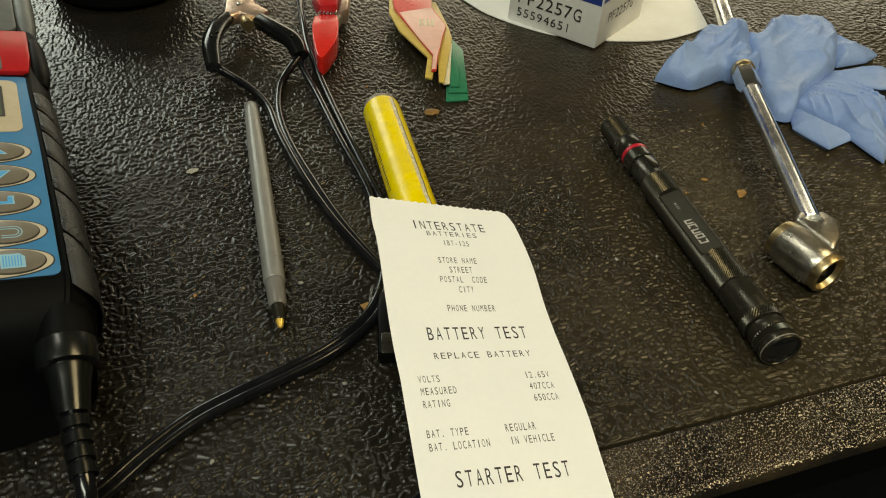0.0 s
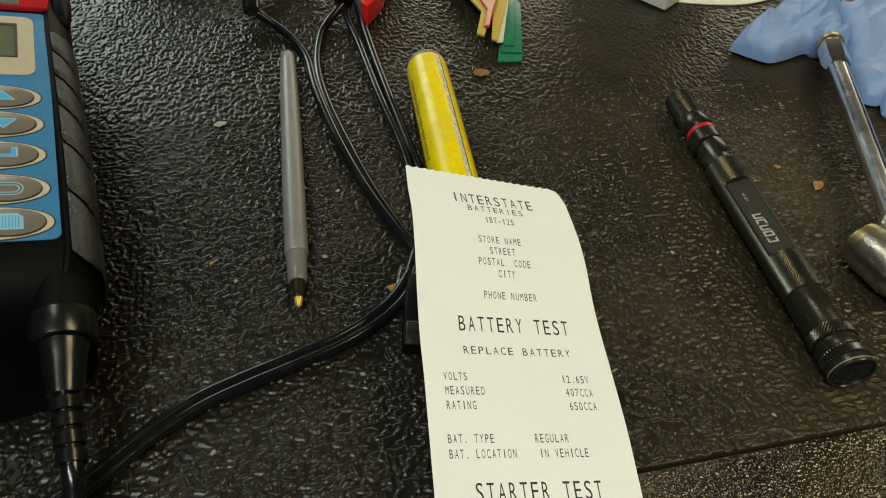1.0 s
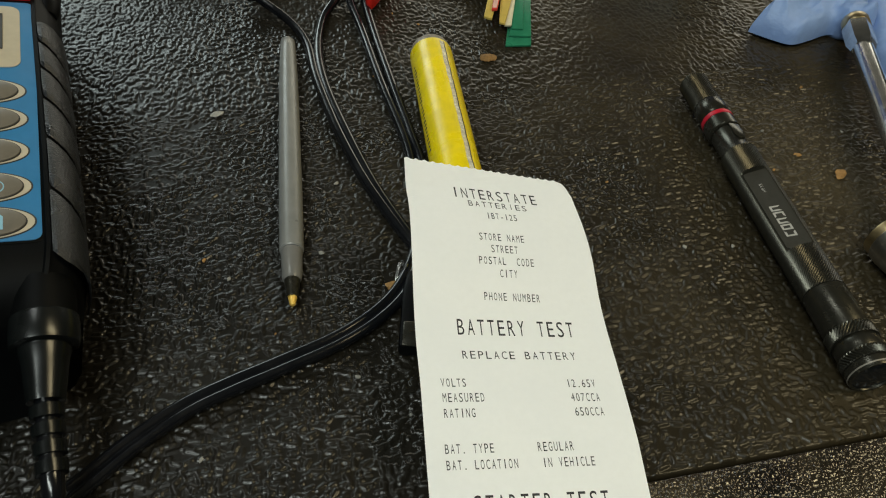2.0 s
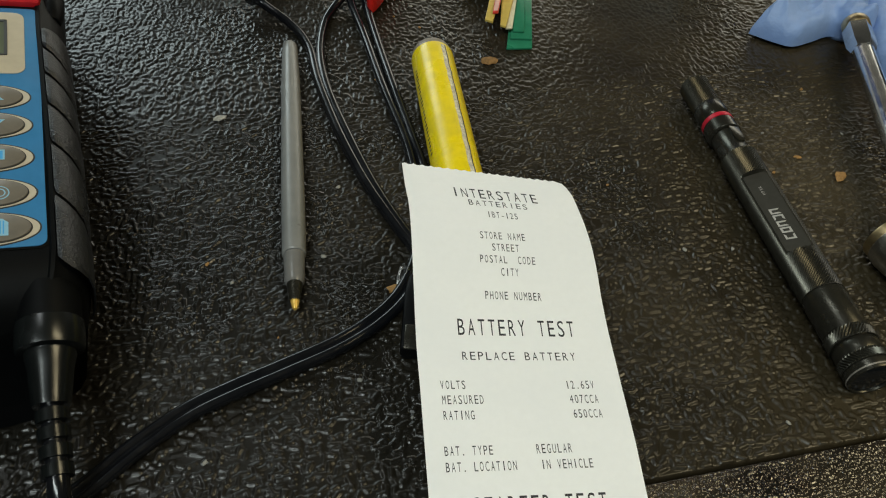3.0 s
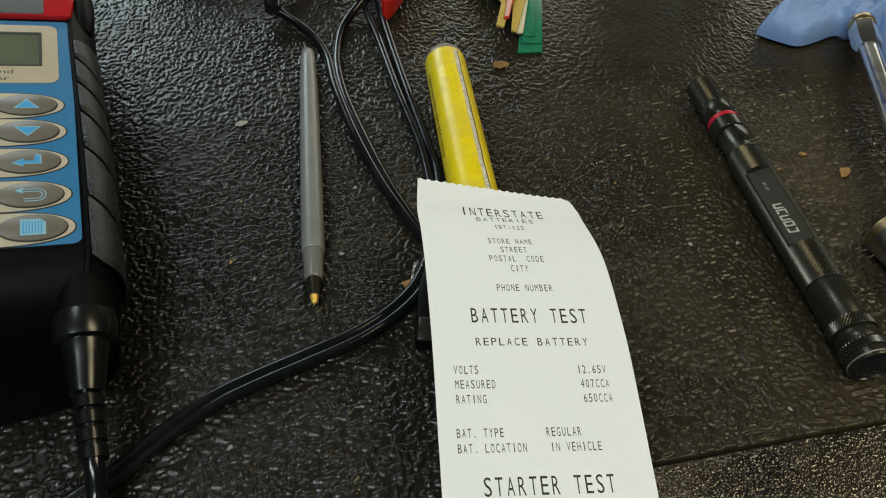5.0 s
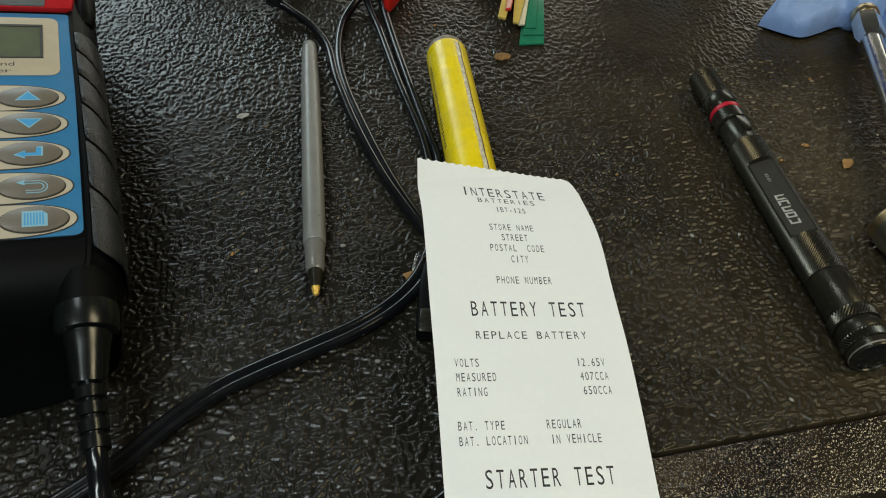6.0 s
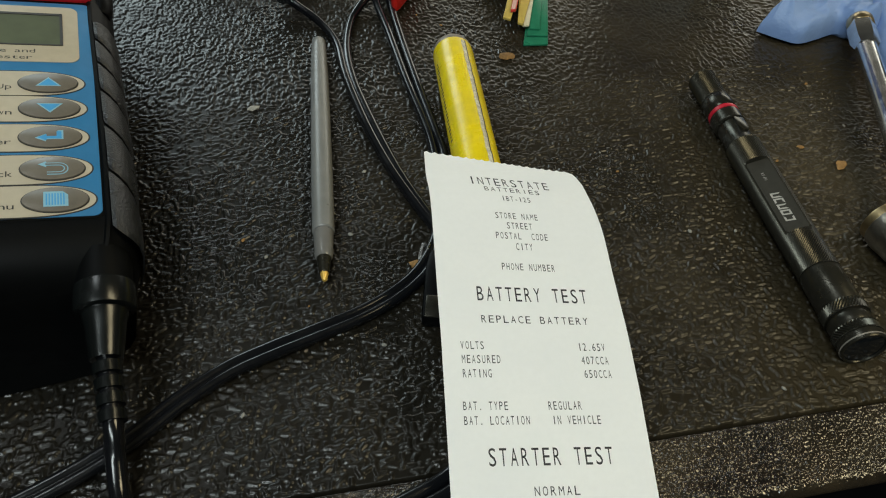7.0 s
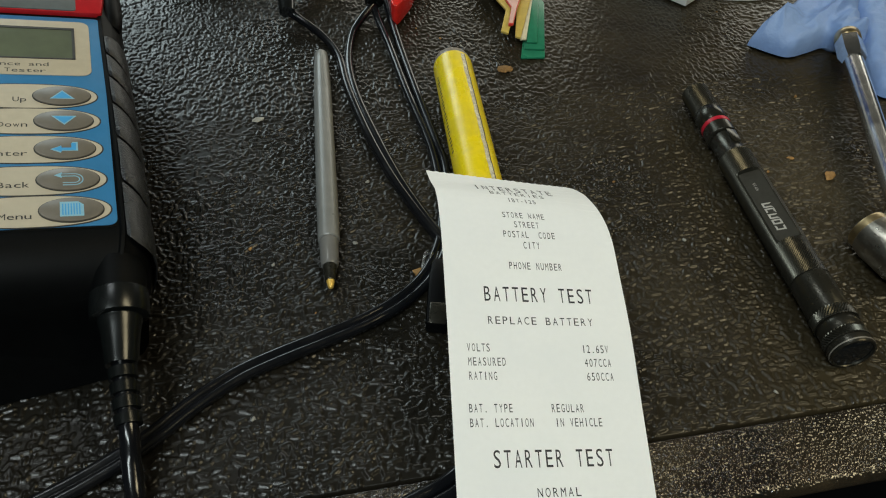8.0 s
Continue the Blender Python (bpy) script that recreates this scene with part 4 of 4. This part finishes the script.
# ---- test leads with clamps ----
def test_leads():
    root = thing("test_leads", "black twin test leads with black and red clamps", "test leads")
    # first pair: from the handles of the black clamp, under the receipt and out at the front
    one = [(-0.1205, 0.3660, 0.008), (-0.1155, 0.3650, 0.005), (-0.1010, 0.3545, 0.0028), (-0.0895, 0.3390, 0.0022), (-0.0793, 0.3125, 0.0022), (-0.0640, 0.2803, 0.0022), (-0.0497, 0.2550, 0.0022),
           (-0.0375, 0.2372, 0.0022), (-0.0290, 0.2260, 0.0022), (-0.0120, 0.2050, 0.0022), (0.0010, 0.1780, 0.0022), (0.0030, 0.1550, 0.0022), (-0.0090, 0.1320, 0.0026), (-0.0210, 0.1205, 0.0030),
           (-0.040, 0.1085, 0.0024), (-0.065, 0.098, 0.0024)]
    two = [(-0.0790, 0.3870, 0.008), (-0.0858, 0.3700, 0.0030), (-0.0868, 0.3560, 0.0022), (-0.0832, 0.3330, 0.0022), (-0.0745, 0.3080, 0.0022), (-0.0595, 0.2775, 0.0022), (-0.0460, 0.2530, 0.0022),
           (-0.0342, 0.2350, 0.0022), (-0.0258, 0.2240, 0.0022), (-0.0085, 0.2040, 0.0022), (0.0045, 0.1770, 0.0022), (0.0065, 0.1545, 0.0022), (-0.0060, 0.1295, 0.0026), (-0.0190, 0.1172, 0.0030),
           (-0.039, 0.1050, 0.0024), (-0.064, 0.0945, 0.0024)]
    for line in (one, two):
        part("lead_wire", sweep(spline(line, 7), disc(0.0020, 12)), CABLE, root, "glossy black single lead")
    # second pair: past the red clamp, under the receipt's edge and out to the side as a flat twin cable
    three = [(-0.0850, 0.3960, 0.010), (-0.0775, 0.3760, 0.0040), (-0.0675, 0.3530, 0.0024), (-0.0530, 0.3155, 0.0022), (-0.0402, 0.2850, 0.0022), (-0.0345, 0.2690, 0.0022), (-0.0290, 0.2480, 0.0022)]
    four = [(-0.0960, 0.5000, 0.004), (-0.0905, 0.4580, 0.006), (-0.0835, 0.4220, 0.007), (-0.0765, 0.3940, 0.005), (-0.0625, 0.3540, 0.0024), (-0.0478, 0.3138, 0.0022), (-0.0350, 0.2800, 0.0022), (-0.0298, 0.2660, 0.0022), (-0.0258, 0.2470, 0.0022)]
    for line in (three, four):
        part("lead_wire", sweep(spline(line, 7), disc(0.0019, 12)), CABLE, root, "glossy black single lead")
    flat = [(-0.0279, 0.2506, 0.0022), (-0.0259, 0.2356, 0.0022), (-0.0254, 0.2206, 0.0022), (-0.0280, 0.2056, 0.0022), (-0.0342, 0.1934, 0.0022), (-0.0442, 0.1821, 0.0022), (-0.0582, 0.1711, 0.0022), (-0.0702, 0.1621, 0.0022), (-0.0807, 0.1531, 0.0022),
            (-0.0907, 0.1406, 0.0022), (-0.0987, 0.1281, 0.0022), (-0.1077, 0.1171, 0.0022), (-0.1182, 0.1066, 0.0022), (-0.1302, 0.0966, 0.0022), (-0.1502, 0.0856, 0.0022)]
    eight = [(0.0016 + 0.0017 * math.cos(radians(a)), 0.0018 * math.sin(radians(a))) for a in range(-150, 151, 25)]
    eight += [(-x, y) for x, y in [(0.0016 + 0.0017 * math.cos(radians(a)), 0.0018 * math.sin(radians(a))) for a in range(150, -151, -25)]]
    part("twin_cable", sweep(spline(flat, 9), eight), CABLE, root, "flat black twin cable")

    def handle(points, r, material, parent, label):
        return part("clamp_grip", sweep(spline(points, 6), disc(1, 16, r * 1.1, r * 0.9), None, lambda f: 0.75 + 0.3 * math.sin(math.pi * (0.15 + 0.8 * f)) ** 0.7), material, parent, label)

    # black clamp: two coated handles meeting at the forked plated jaws
    jaw = part("black_clamp_jaw", prism([(-0.1245, 0.4075), (-0.1172, 0.4160), (-0.1075, 0.4115), (-0.1020, 0.4205), (-0.1121, 0.4305), (-0.1150, 0.4480), (-0.1140, 0.4800), (-0.1172, 0.4900), (-0.1182, 0.4440), (-0.1195, 0.4330),
                                         (-0.1232, 0.4400), (-0.1245, 0.4900), (-0.1280, 0.4800), (-0.1290, 0.4400), (-0.1256, 0.4190)], 0.0080, 0.0150, 0.0010), COPPER, root, "plated copper clamp jaws")
    left = handle([(-0.1240, 0.4140, 0.012), (-0.1262, 0.3990, 0.012), (-0.1254, 0.3820, 0.011), (-0.1205, 0.3640, 0.008)], 0.0043, CLAMP_BLACK, jaw, "glossy black vinyl clamp grip")
    right = handle([(-0.1055, 0.4130, 0.012), (-0.0950, 0.4020, 0.012), (-0.0850, 0.3925, 0.011), (-0.0795, 0.3815, 0.008)], 0.0048, CLAMP_BLACK, jaw, "glossy black vinyl clamp grip")
    # moulded dimples along the grips
    for grip, spots in ((left, ((-0.1262, 0.3900), (-0.1256, 0.3840), (-0.1232, 0.3890), (-0.1226, 0.3830))), (right, ((-0.0985, 0.4040), (-0.0945, 0.4000), (-0.0880, 0.3940), (-0.0850, 0.3900)))):
        for x, y in spots:
            part("grip_dimple", lathe([(0.0008, 0.0), (0.0008, 0.0005), (0.0004, 0.0008)], 10, pose(x, y, 0.0150)), CLAMP_BLACK, grip)
    part("clamp_spring", lathe([(0.0032, -0.004), (0.0036, -0.003), (0.0036, 0.003), (0.0032, 0.004)], 20, pose(-0.1125, 0.4110, 0.011, 90, 0, 20)), BRASS, jaw, "brass clamp spring")
    part("clamp_rivet", lathe([(0.0016, 0.0), (0.0016, 0.0012), (0.0008, 0.0018)], 14, pose(-0.1180, 0.4200, 0.0170)), CHROME, jaw)
    # red clamp lying on its side
    red = part("red_clamp_jaw", prism([(-0.0760, 0.4160), (-0.0640, 0.4170), (-0.0620, 0.4300), (-0.0640, 0.4800), (-0.0700, 0.5000), (-0.0760, 0.4700)], 0.0060, 0.0120, 0.001), GREY_END, root, "worn plated clamp jaws")
    outline = spline([(-0.0768, 0.4190, 0), (-0.0700, 0.4215, 0), (-0.0640, 0.4205, 0), (-0.0616, 0.3970, 0), (-0.0632, 0.3835, 0), (-0.0662, 0.3715, 0), (-0.0692, 0.3725, 0), (-0.0718, 0.3820, 0), (-0.0745, 0.3940, 0), (-0.0766, 0.4080, 0)], 3)
    part("clamp_grip", prism([(p.x, p.y) for p in outline], 0.0030, 0.0140, 0.0030, None, None, 3), CLAMP_RED, red, "glossy red vinyl clamp grip")
    part("clamp_grip", prism([(-0.0808, 0.4410), (-0.0745, 0.4240), (-0.0650, 0.4270), (-0.0655, 0.4560), (-0.0700, 0.4800), (-0.0860, 0.4760)], 0.0080, 0.0180, 0.0020), RED_CAP, red, "dark red clamp cover")
    part("clamp_pivot", prism([(-0.0640, 0.4260), (-0.0590, 0.4280), (-0.0600, 0.4560), (-0.0645, 0.4560)], 0.0060, 0.0150, 0.0015), COPPER, red, "worn copper clamp pivot")
    for k in range(5):
        part("clamp_tooth", prism([(-0.0745 + k * 0.0021, 0.4205), (-0.0733 + k * 0.0021, 0.4207), (-0.0733 + k * 0.0021, 0.4265), (-0.0745 + k * 0.0021, 0.4263)], 0.0100, 0.0150, 0.0003), CHROME, red)


test_leads()


# ---- black rubber knob at the back ----
def rubber_knob():
    root = thing("rubber_cap", "rounded black rubber cap standing on the cart top", "cap", pose(-0.2020, 0.4720, 0))
    part("cap_body", lathe([(0.034, 0.0008), (0.0375, 0.004), (0.038, 0.02), (0.035, 0.034), (0.026, 0.042), (0.010, 0.0445)], 40), CASE, root, "smooth black rubber")
    part("cap_ring", lathe([(0.0385, 0.012), (0.0392, 0.013), (0.0392, 0.016), (0.0385, 0.017)], 40), GRIP, root)


rubber_knob()


# ---- black plug end beside the receipt, strands and crumbs ----
def plug_end():
    m = pose(-0.0232, 0.1900, 0, 0, 0, 4)
    root = thing("plug_end", "small chamfered black plastic plug end on the tray", "plug", m)
    part("shell", prism([(-0.0036, -0.010), (0.0040, -0.010), (0.0042, 0.012), (0.0030, 0.020), (-0.0028, 0.020), (-0.0038, 0.012)], 0.0006, 0.0062, 0.0012), CASE, root, "black plastic shell")
    # the lit top face is painted in as a lighter material than the shell
    part("end_face", prism([(-0.0026, -0.0102), (0.0030, -0.0102), (0.0030, -0.0012), (-0.0026, -0.0012)], 0.0061, 0.0067, 0.0003), ANODISED, root, "dark end face in a lighter, lit tone")


plug_end()


def wire_strands():
    root = thing("wire_strands", "short frayed silver wire strands on the tray", "wire")
    rng = random.Random(4)
    for k in range(6):
        x, y = -0.0308 + k * 0.0007, 0.2068
        line = [(x, y, 0.001), (x + rng.uniform(-1, 1) * 0.0006, y + 0.003, 0.003), (x + 0.0008 + rng.uniform(-1, 1) * 0.0008, y + 0.007, 0.0035 + rng.uniform(0, 1) * 0.002)]
        part("strand", sweep(spline(line, 5), disc(0.0003, 6)), CHROME, root)


wire_strands()


def crumb(x, y, size, material, label, seed, flat=0.45, turn=0):
    bm = bmesh.new()
    bmesh.ops.create_icosphere(bm, subdivisions=2, radius=size)
    for v in bm.verts:
        v.co *= 1 + 0.45 * noise.noise(v.co * (1.3 / size) + Vector((seed, 0, 0)))
        v.co.x *= 1.5
        v.co.z *= flat
    low = min(v.co.z for v in bm.verts)
    ob = part("crumb", bm, material, None, "", 60)
    ob.matrix_world = pose(x, y, -low + 0.0002, 0, 0, turn)
    return tagged(ob, label, "crumb", "debris on the tray")


crumb(-0.0102, 0.3443, 0.0026, CRUMB, "tan crumb of dried dirt", 1, 0.35, 10)
crumb(0.1300, 0.2890, 0.0021, CRUMB, "tan crumb of dried dirt", 2, 0.4, 60)
crumb(-0.0318, 0.2068, 0.0016, CRUMB, "brown crumb of dried dirt", 3, 0.5, 30)
crumb(-0.1128, 0.2842, 0.0017, FLECK, "pale grey fleck of lint", 4, 0.3, 30)
crumb(-0.0720, 0.1400, 0.0006, FLECK, "pale grey fleck of grit", 5, 0.6, 70)
crumb(-0.0570, 0.2175, 0.0007, FLECK, "pale grey fleck of grit", 6, 0.7, 0)
crumb(0.1160, 0.2990, 0.0010, CRUMB, "tan crumb of dried dirt", 7, 0.4, 15)
crumb(-0.0590, 0.2520, 0.0007, FLECK, "pale grey fleck of grit", 12, 0.7, 50)
rng = random.Random(21)
for k in range(46):
    crumb(rng.uniform(-0.1, 0.24), rng.uniform(0.16, 0.46), rng.uniform(0.0003, 0.0007), rng.choice((FLECK, CRUMB, FLECK)),
          "tiny grain of grit on the tray", 30 + k, 0.7, rng.uniform(0, 180))


# ---- receipt ----
WIDE, LONG = 57.0, 150.0
HINGES = [(2.5, 12.5), (5, 12.0), (8, 10.4), (11, 7.3), (14.5, 2.5), (18.5, -2.8), (23, -6.9), (28, -8.0), (34, -4.8), (40, 0.7), (47, 7.8), (54, 10.1), (62, 3.8), (70, -5.5), (80, -16.4)]
FLUTTER = [
    (0, (-0.21, 22.18, 10.14), (11.71, 9.69, 5.78), (7.2, 6.5, 4.5, 1.0, -2.3, -4.4, -5.0, -4.1, -1.8, 1.2, 4.0, 4.9, 3.2, -1.7, -7.1)),
    (0.5, (0.25, 22.60, 9.64), (11.13, 10.30, 5.32), (8.9, 8.5, 6.6, 2.7, -1.6, -5.0, -6.6, -5.7, -2.4, 1.8, 5.8, 7.1, 3.9, -2.2, -8.5)),
    (1, (-0.10, 23.37, 10.54), (11.03, 11.04, 5.49), (4.9, 4.0, 2.1, -0.7, -3.0, -4.3, -4.9, -4.6, -3.1, -0.3, 3.2, 5.0, 3.7, -0.0, -5.4)),
    (1.5, (0.62, 23.48, 10.63), (11.31, 9.63, 5.54), (7.0, 6.2, 4.4, 1.3, -1.9, -4.5, -5.9, -5.4, -3.0, 0.8, 4.8, 6.3, 3.4, -1.4, -6.9)),
    (3, (0.19, 23.50, 11.16), (11.39, 9.96, 5.85), (4.3, 3.2, 1.2, -1.2, -3.6, -5.4, -6.2, -5.8, -4.0, -1.0, 2.6, 4.8, 4.5, 1.9, -4.6)),
    (3.5, (0.55, 23.26, 11.77), (12.46, 9.62, 5.41), (6.4, 5.5, 3.5, 0.6, -2.4, -4.8, -6.1, -5.7, -3.8, -0.9, 2.2, 3.6, 2.4, -0.4, -3.5)),
    (4, (0.90, 22.98, 12.80), (11.87, 11.14, 5.96), (9.3, 8.8, 6.7, 2.4, -1.9, -5.2, -6.7, -6.1, -3.6, -1.2, 1.1, 2.0, 0.9, -0.8, -3.1)),
    (4.4, (0.70, 22.70, 13.30), (12.60, 9.40, 5.20), (1.0, -0.5, -3.0, -6.0, -9.0, -11.5, -12.0, -10.5, -6.5, -1.5, 3.0, 5.0, 4.5, 3.0, 4.0)),
    (4.5, (0.64, 22.62, 13.30), (12.70, 9.08, 5.03), (5.9, 4.8, 2.3, -1.0, -4.5, -7.5, -8.9, -8.3, -6.0, -2.3, 1.0, 2.1, 1.6, 0.6, 2.0)),
    (5.8, (0.60, 22.60, 12.60), (13.50, 9.70, 5.40), (6.0, 5.0, 3.0, -1.0, -5.0, -8.0, -9.4, -8.4, -5.2, -0.8, 2.8, 3.4, 1.8, 0.2, 1.4)),
    (6, (0.57, 22.66, 12.08), (13.73, 9.76, 5.47), (10.1, 9.5, 7.4, 3.3, -1.2, -4.7, -6.6, -6.2, -3.8, -0.7, 1.8, 2.1, -0.4, -2.6, -2.1)),
    (6.5, (0.65, 22.05, 12.93), (14.59, 10.45, 5.42), (3.2, 2.1, -0.1, -2.8, -4.7, -5.2, -5.0, -4.5, -3.7, -2.1, -0.2, 0.8, 0.3, -0.5, -0.2)),
    (7, (0.59, 22.54, 12.13), (15.05, 9.88, 5.44), (7.5, 6.5, 4.2, 0.6, -2.9, -5.4, -6.2, -5.3, -2.9, -0.7, 1.3, 1.8, 0.1, -2.9, -2.6)),
    (7.2, (0.57, 22.40, 12.40), (14.90, 10.40, 5.46), (0.0, -1.2, -3.5, -6.5, -9.6, -12.0, -12.6, -11.0, -6.4, -0.4, 4.4, 5.6, 4.0, 2.6, 5.0)),
    (7.5, (0.53, 22.28, 12.26), (14.07, 11.22, 5.53), (6.4, 5.5, 3.0, -0.5, -4.2, -7.0, -8.3, -7.5, -4.6, -0.9, 2.5, 3.4, 1.8, -0.4, -3.2)),
    (8, (0.80, 21.21, 14.42), (18.53, 11.55, 5.39), (3.9, 2.8, 0.6, -2.3, -5.2, -7.6, -8.9, -8.7, -7.0, -3.4, 0.3, 0.7, -1.7, -2.6, 1.8)),
]
LINES = [("INTERSTATE", 14.6, 10.6, 2.82, 4.6), ("BATTERIES", 19.0, 15.0, 2.16, 2.5), ("IBT-125", 24.2, 19.5, 1.43, 2.5), ("STORE NAME", 20.8, 27.2, 1.43, 2.5), ("STREET", 24.1, 31.0, 1.43, 2.5),
         ("POSTAL  CODE", 20.1, 34.8, 1.43, 2.5), ("CITY", 26.1, 38.6, 1.43, 2.5), ("PHONE NUMBER", 20.8, 45.7, 1.43, 2.5), ("BATTERY TEST", 11.9, 55.1, 2.9, 5.0), ("REPLACE BATTERY", 12.5, 63.5, 2.2, 2.5),
         ("VOLTS", 5.8, 71.8, 1.43, 2.5), ("12.65V", 40.5, 71.8, 1.43, 2.5), ("MEASURED", 5.9, 75.9, 1.43, 2.5), ("407CCA", 40.8, 75.9, 1.43, 2.5), ("RATING", 5.9, 80.0, 1.43, 2.5), ("650CCA", 41.0, 80.0, 1.43, 2.5),
         ("BAT. TYPE", 5.3, 89.1, 1.43, 2.5), ("REGULAR", 29.2, 89.1, 1.43, 2.5), ("BAT. LOCATION", 5.3, 93.1, 1.43, 2.5), ("IN VEHICLE", 29.9, 93.1, 1.43, 2.5), ("STARTER TEST", 10.9, 102.75, 2.95, 5.0),
         ("NORMAL", 22.5, 111.7, 2.18, 2.5)]


FINE = 3


def finer(values):
    """Values at the hinges, and at the places between them."""
    out = []
    for a, b in zip(values, values[1:]):
        out += [a + (b - a) * k / FINE for k in range(FINE)]
    return out + [values[-1]]


HINGES = list(zip(finer([h[0] for h in HINGES]), finer([h[1] for h in HINGES])))


def spread(bends):
    """Each hinge's bend shared out over the finer hinges next to it."""
    out = [b / FINE for b in finer(bends)]
    out[0], out[-1] = out[0] * 2, out[-1] * 2
    return out


def receipt_chain(shift, turn, bends):
    """Poses of the strips, from the torn top down, for one shape of the paper. Millimetres and degrees."""
    v = Vector([radians(a) for a in turn])
    r = (Matrix.Rotation(v.length, 3, v) @ Matrix.Rotation(radians(7), 3, "Z")).to_4x4()
    middle = Vector((WIDE / 2, -88, 0)) / 1000
    m = Matrix.Translation(Vector((0.012, 0.125, 0.004)) + Vector(shift) / 1000) @ r @ Matrix.Translation(-middle)
    out = [m]
    for (s, skew), bend in zip(HINGES[::-1], spread(bends)[::-1]):
        q = Vector((WIDE / 2, -s, 0)) / 1000
        axis = Vector((math.cos(radians(skew)), math.sin(radians(skew)), 0))
        m = m @ Matrix.Translation(q) @ Matrix.Rotation(radians(bend), 4, axis) @ Matrix.Translation(-q)
        out.append(m)
    return out[::-1]


def receipt():
    """A long strip of thermal paper in stiff pieces that hinge on one another as it lifts in the draught."""
    root = thing("receipt", "white thermal paper receipt with black test print, curling upwards", "receipt")
    ink = bmesh.new()
    for text, u, s, pitch, height in LINES:
        letters(ink, text, u, -s, pitch, height, 0.66)
    ink_me = bpy.data.meshes.new("print")
    ink.to_mesh(ink_me)
    ink.free()
    made = []
    n = len(HINGES) + 1

    def cut(i, u):
        """Where hinge i crosses the paper at u, in mm from the top."""
        s, skew = HINGES[i]
        return s - (u - WIDE / 2) * math.tan(radians(skew))

    for i in range(n):
        us = [0.7 + (WIDE - 2.0) * k / 60 for k in range(61)]
        thick = 0.1
        drop = 0.012 * (i % 2)
        bm = bmesh.new()
        rows = []
        for k, u in enumerate(us):
            tear = 0.45 * abs((k % 3) - 1) + 0.1 * noise.noise(Vector((u, 0, 3)))
            past = min(1, max(0, (u - (WIDE - 1.3 - 4.2)) / 4.2))
            tear += 6.5 * (1 - math.sqrt(1 - past ** 2))
            top = max(cut(i - 1, u) - 0.06, tear) if i else tear
            low = cut(i, u) + 0.06 if i < n - 1 else LONG
            low = max(low, top + 0.01)
            rows.append([bm.verts.new(Vector((0.7 + (u - 0.7) * (1 + 0.024 * min(1, max(0, (a - 15) / 50))), -a, z - drop)) / 1000) for a, z in ((top, 0), (low, 0), (low, -thick), (top, -thick))])
        for a, b in zip(rows, rows[1:]):
            for k in range(4):
                bm.faces.new((a[k], b[k], b[(k + 1) % 4], a[(k + 1) % 4]))
        bm.faces.new(rows[0])
        bm.faces.new(rows[-1][::-1])
        strip = part("paper_strip", bm, PAPER, root, "", 0)
        bm = bmesh.new()
        bm.from_mesh(ink_me)
        for j, keep in ((i - 1, -1), (i, 1)):
            if 0 <= j < len(HINGES):
                s, skew = HINGES[j]
                no = Vector((-math.sin(radians(skew)), math.cos(radians(skew)), 0))
                bmesh.ops.bisect_plane(bm, geom=bm.verts[:] + bm.edges[:] + bm.faces[:], plane_co=(WIDE / 2, -s, 0), plane_no=no,
                                       clear_outer=keep < 0, clear_inner=keep > 0)
        if len(bm.faces):
            for v in bm.verts:
                v.co = (v.co + Vector((0, 0, 0.035 - drop))) / 1000
            part("print", bm, INK, strip, "black thermal print", 0, False)
        else:
            bm.free()
        made.append(strip)
    bpy.data.meshes.remove(ink_me)
    return made


STRIPS = receipt()


def flutter_at(t):
    """The paper's shift, turn and bends at any time, glided between the rows of FLUTTER."""
    ts = np.array([row[0] for row in FLUTTER], dtype=float)
    vals = np.array([[*row[1], *row[2], *row[3]] for row in FLUTTER])
    slope = np.gradient(vals, ts, axis=0)
    i = int(np.clip(np.searchsorted(ts, t, "right") - 1, 0, len(ts) - 2))
    d = ts[i + 1] - ts[i]
    x = (t - ts[i]) / d
    v = (vals[i] * (2 * x ** 3 - 3 * x ** 2 + 1) + slope[i] * d * (x ** 3 - 2 * x ** 2 + x)
         + vals[i + 1] * (3 * x ** 2 - 2 * x ** 3) + slope[i + 1] * d * (x ** 3 - x ** 2)).tolist()
    return v[:3], v[3:6], v[6:]


def motions():
    """The receipt's pieces lift and settle in the draught."""
    shapes = [(k / 10, receipt_chain(*flutter_at(k / 10))) for k in range(81)]
    for k, strip in enumerate(STRIPS):
        walk(strip, [(t, poses[k]) for t, poses in shapes])


motions()
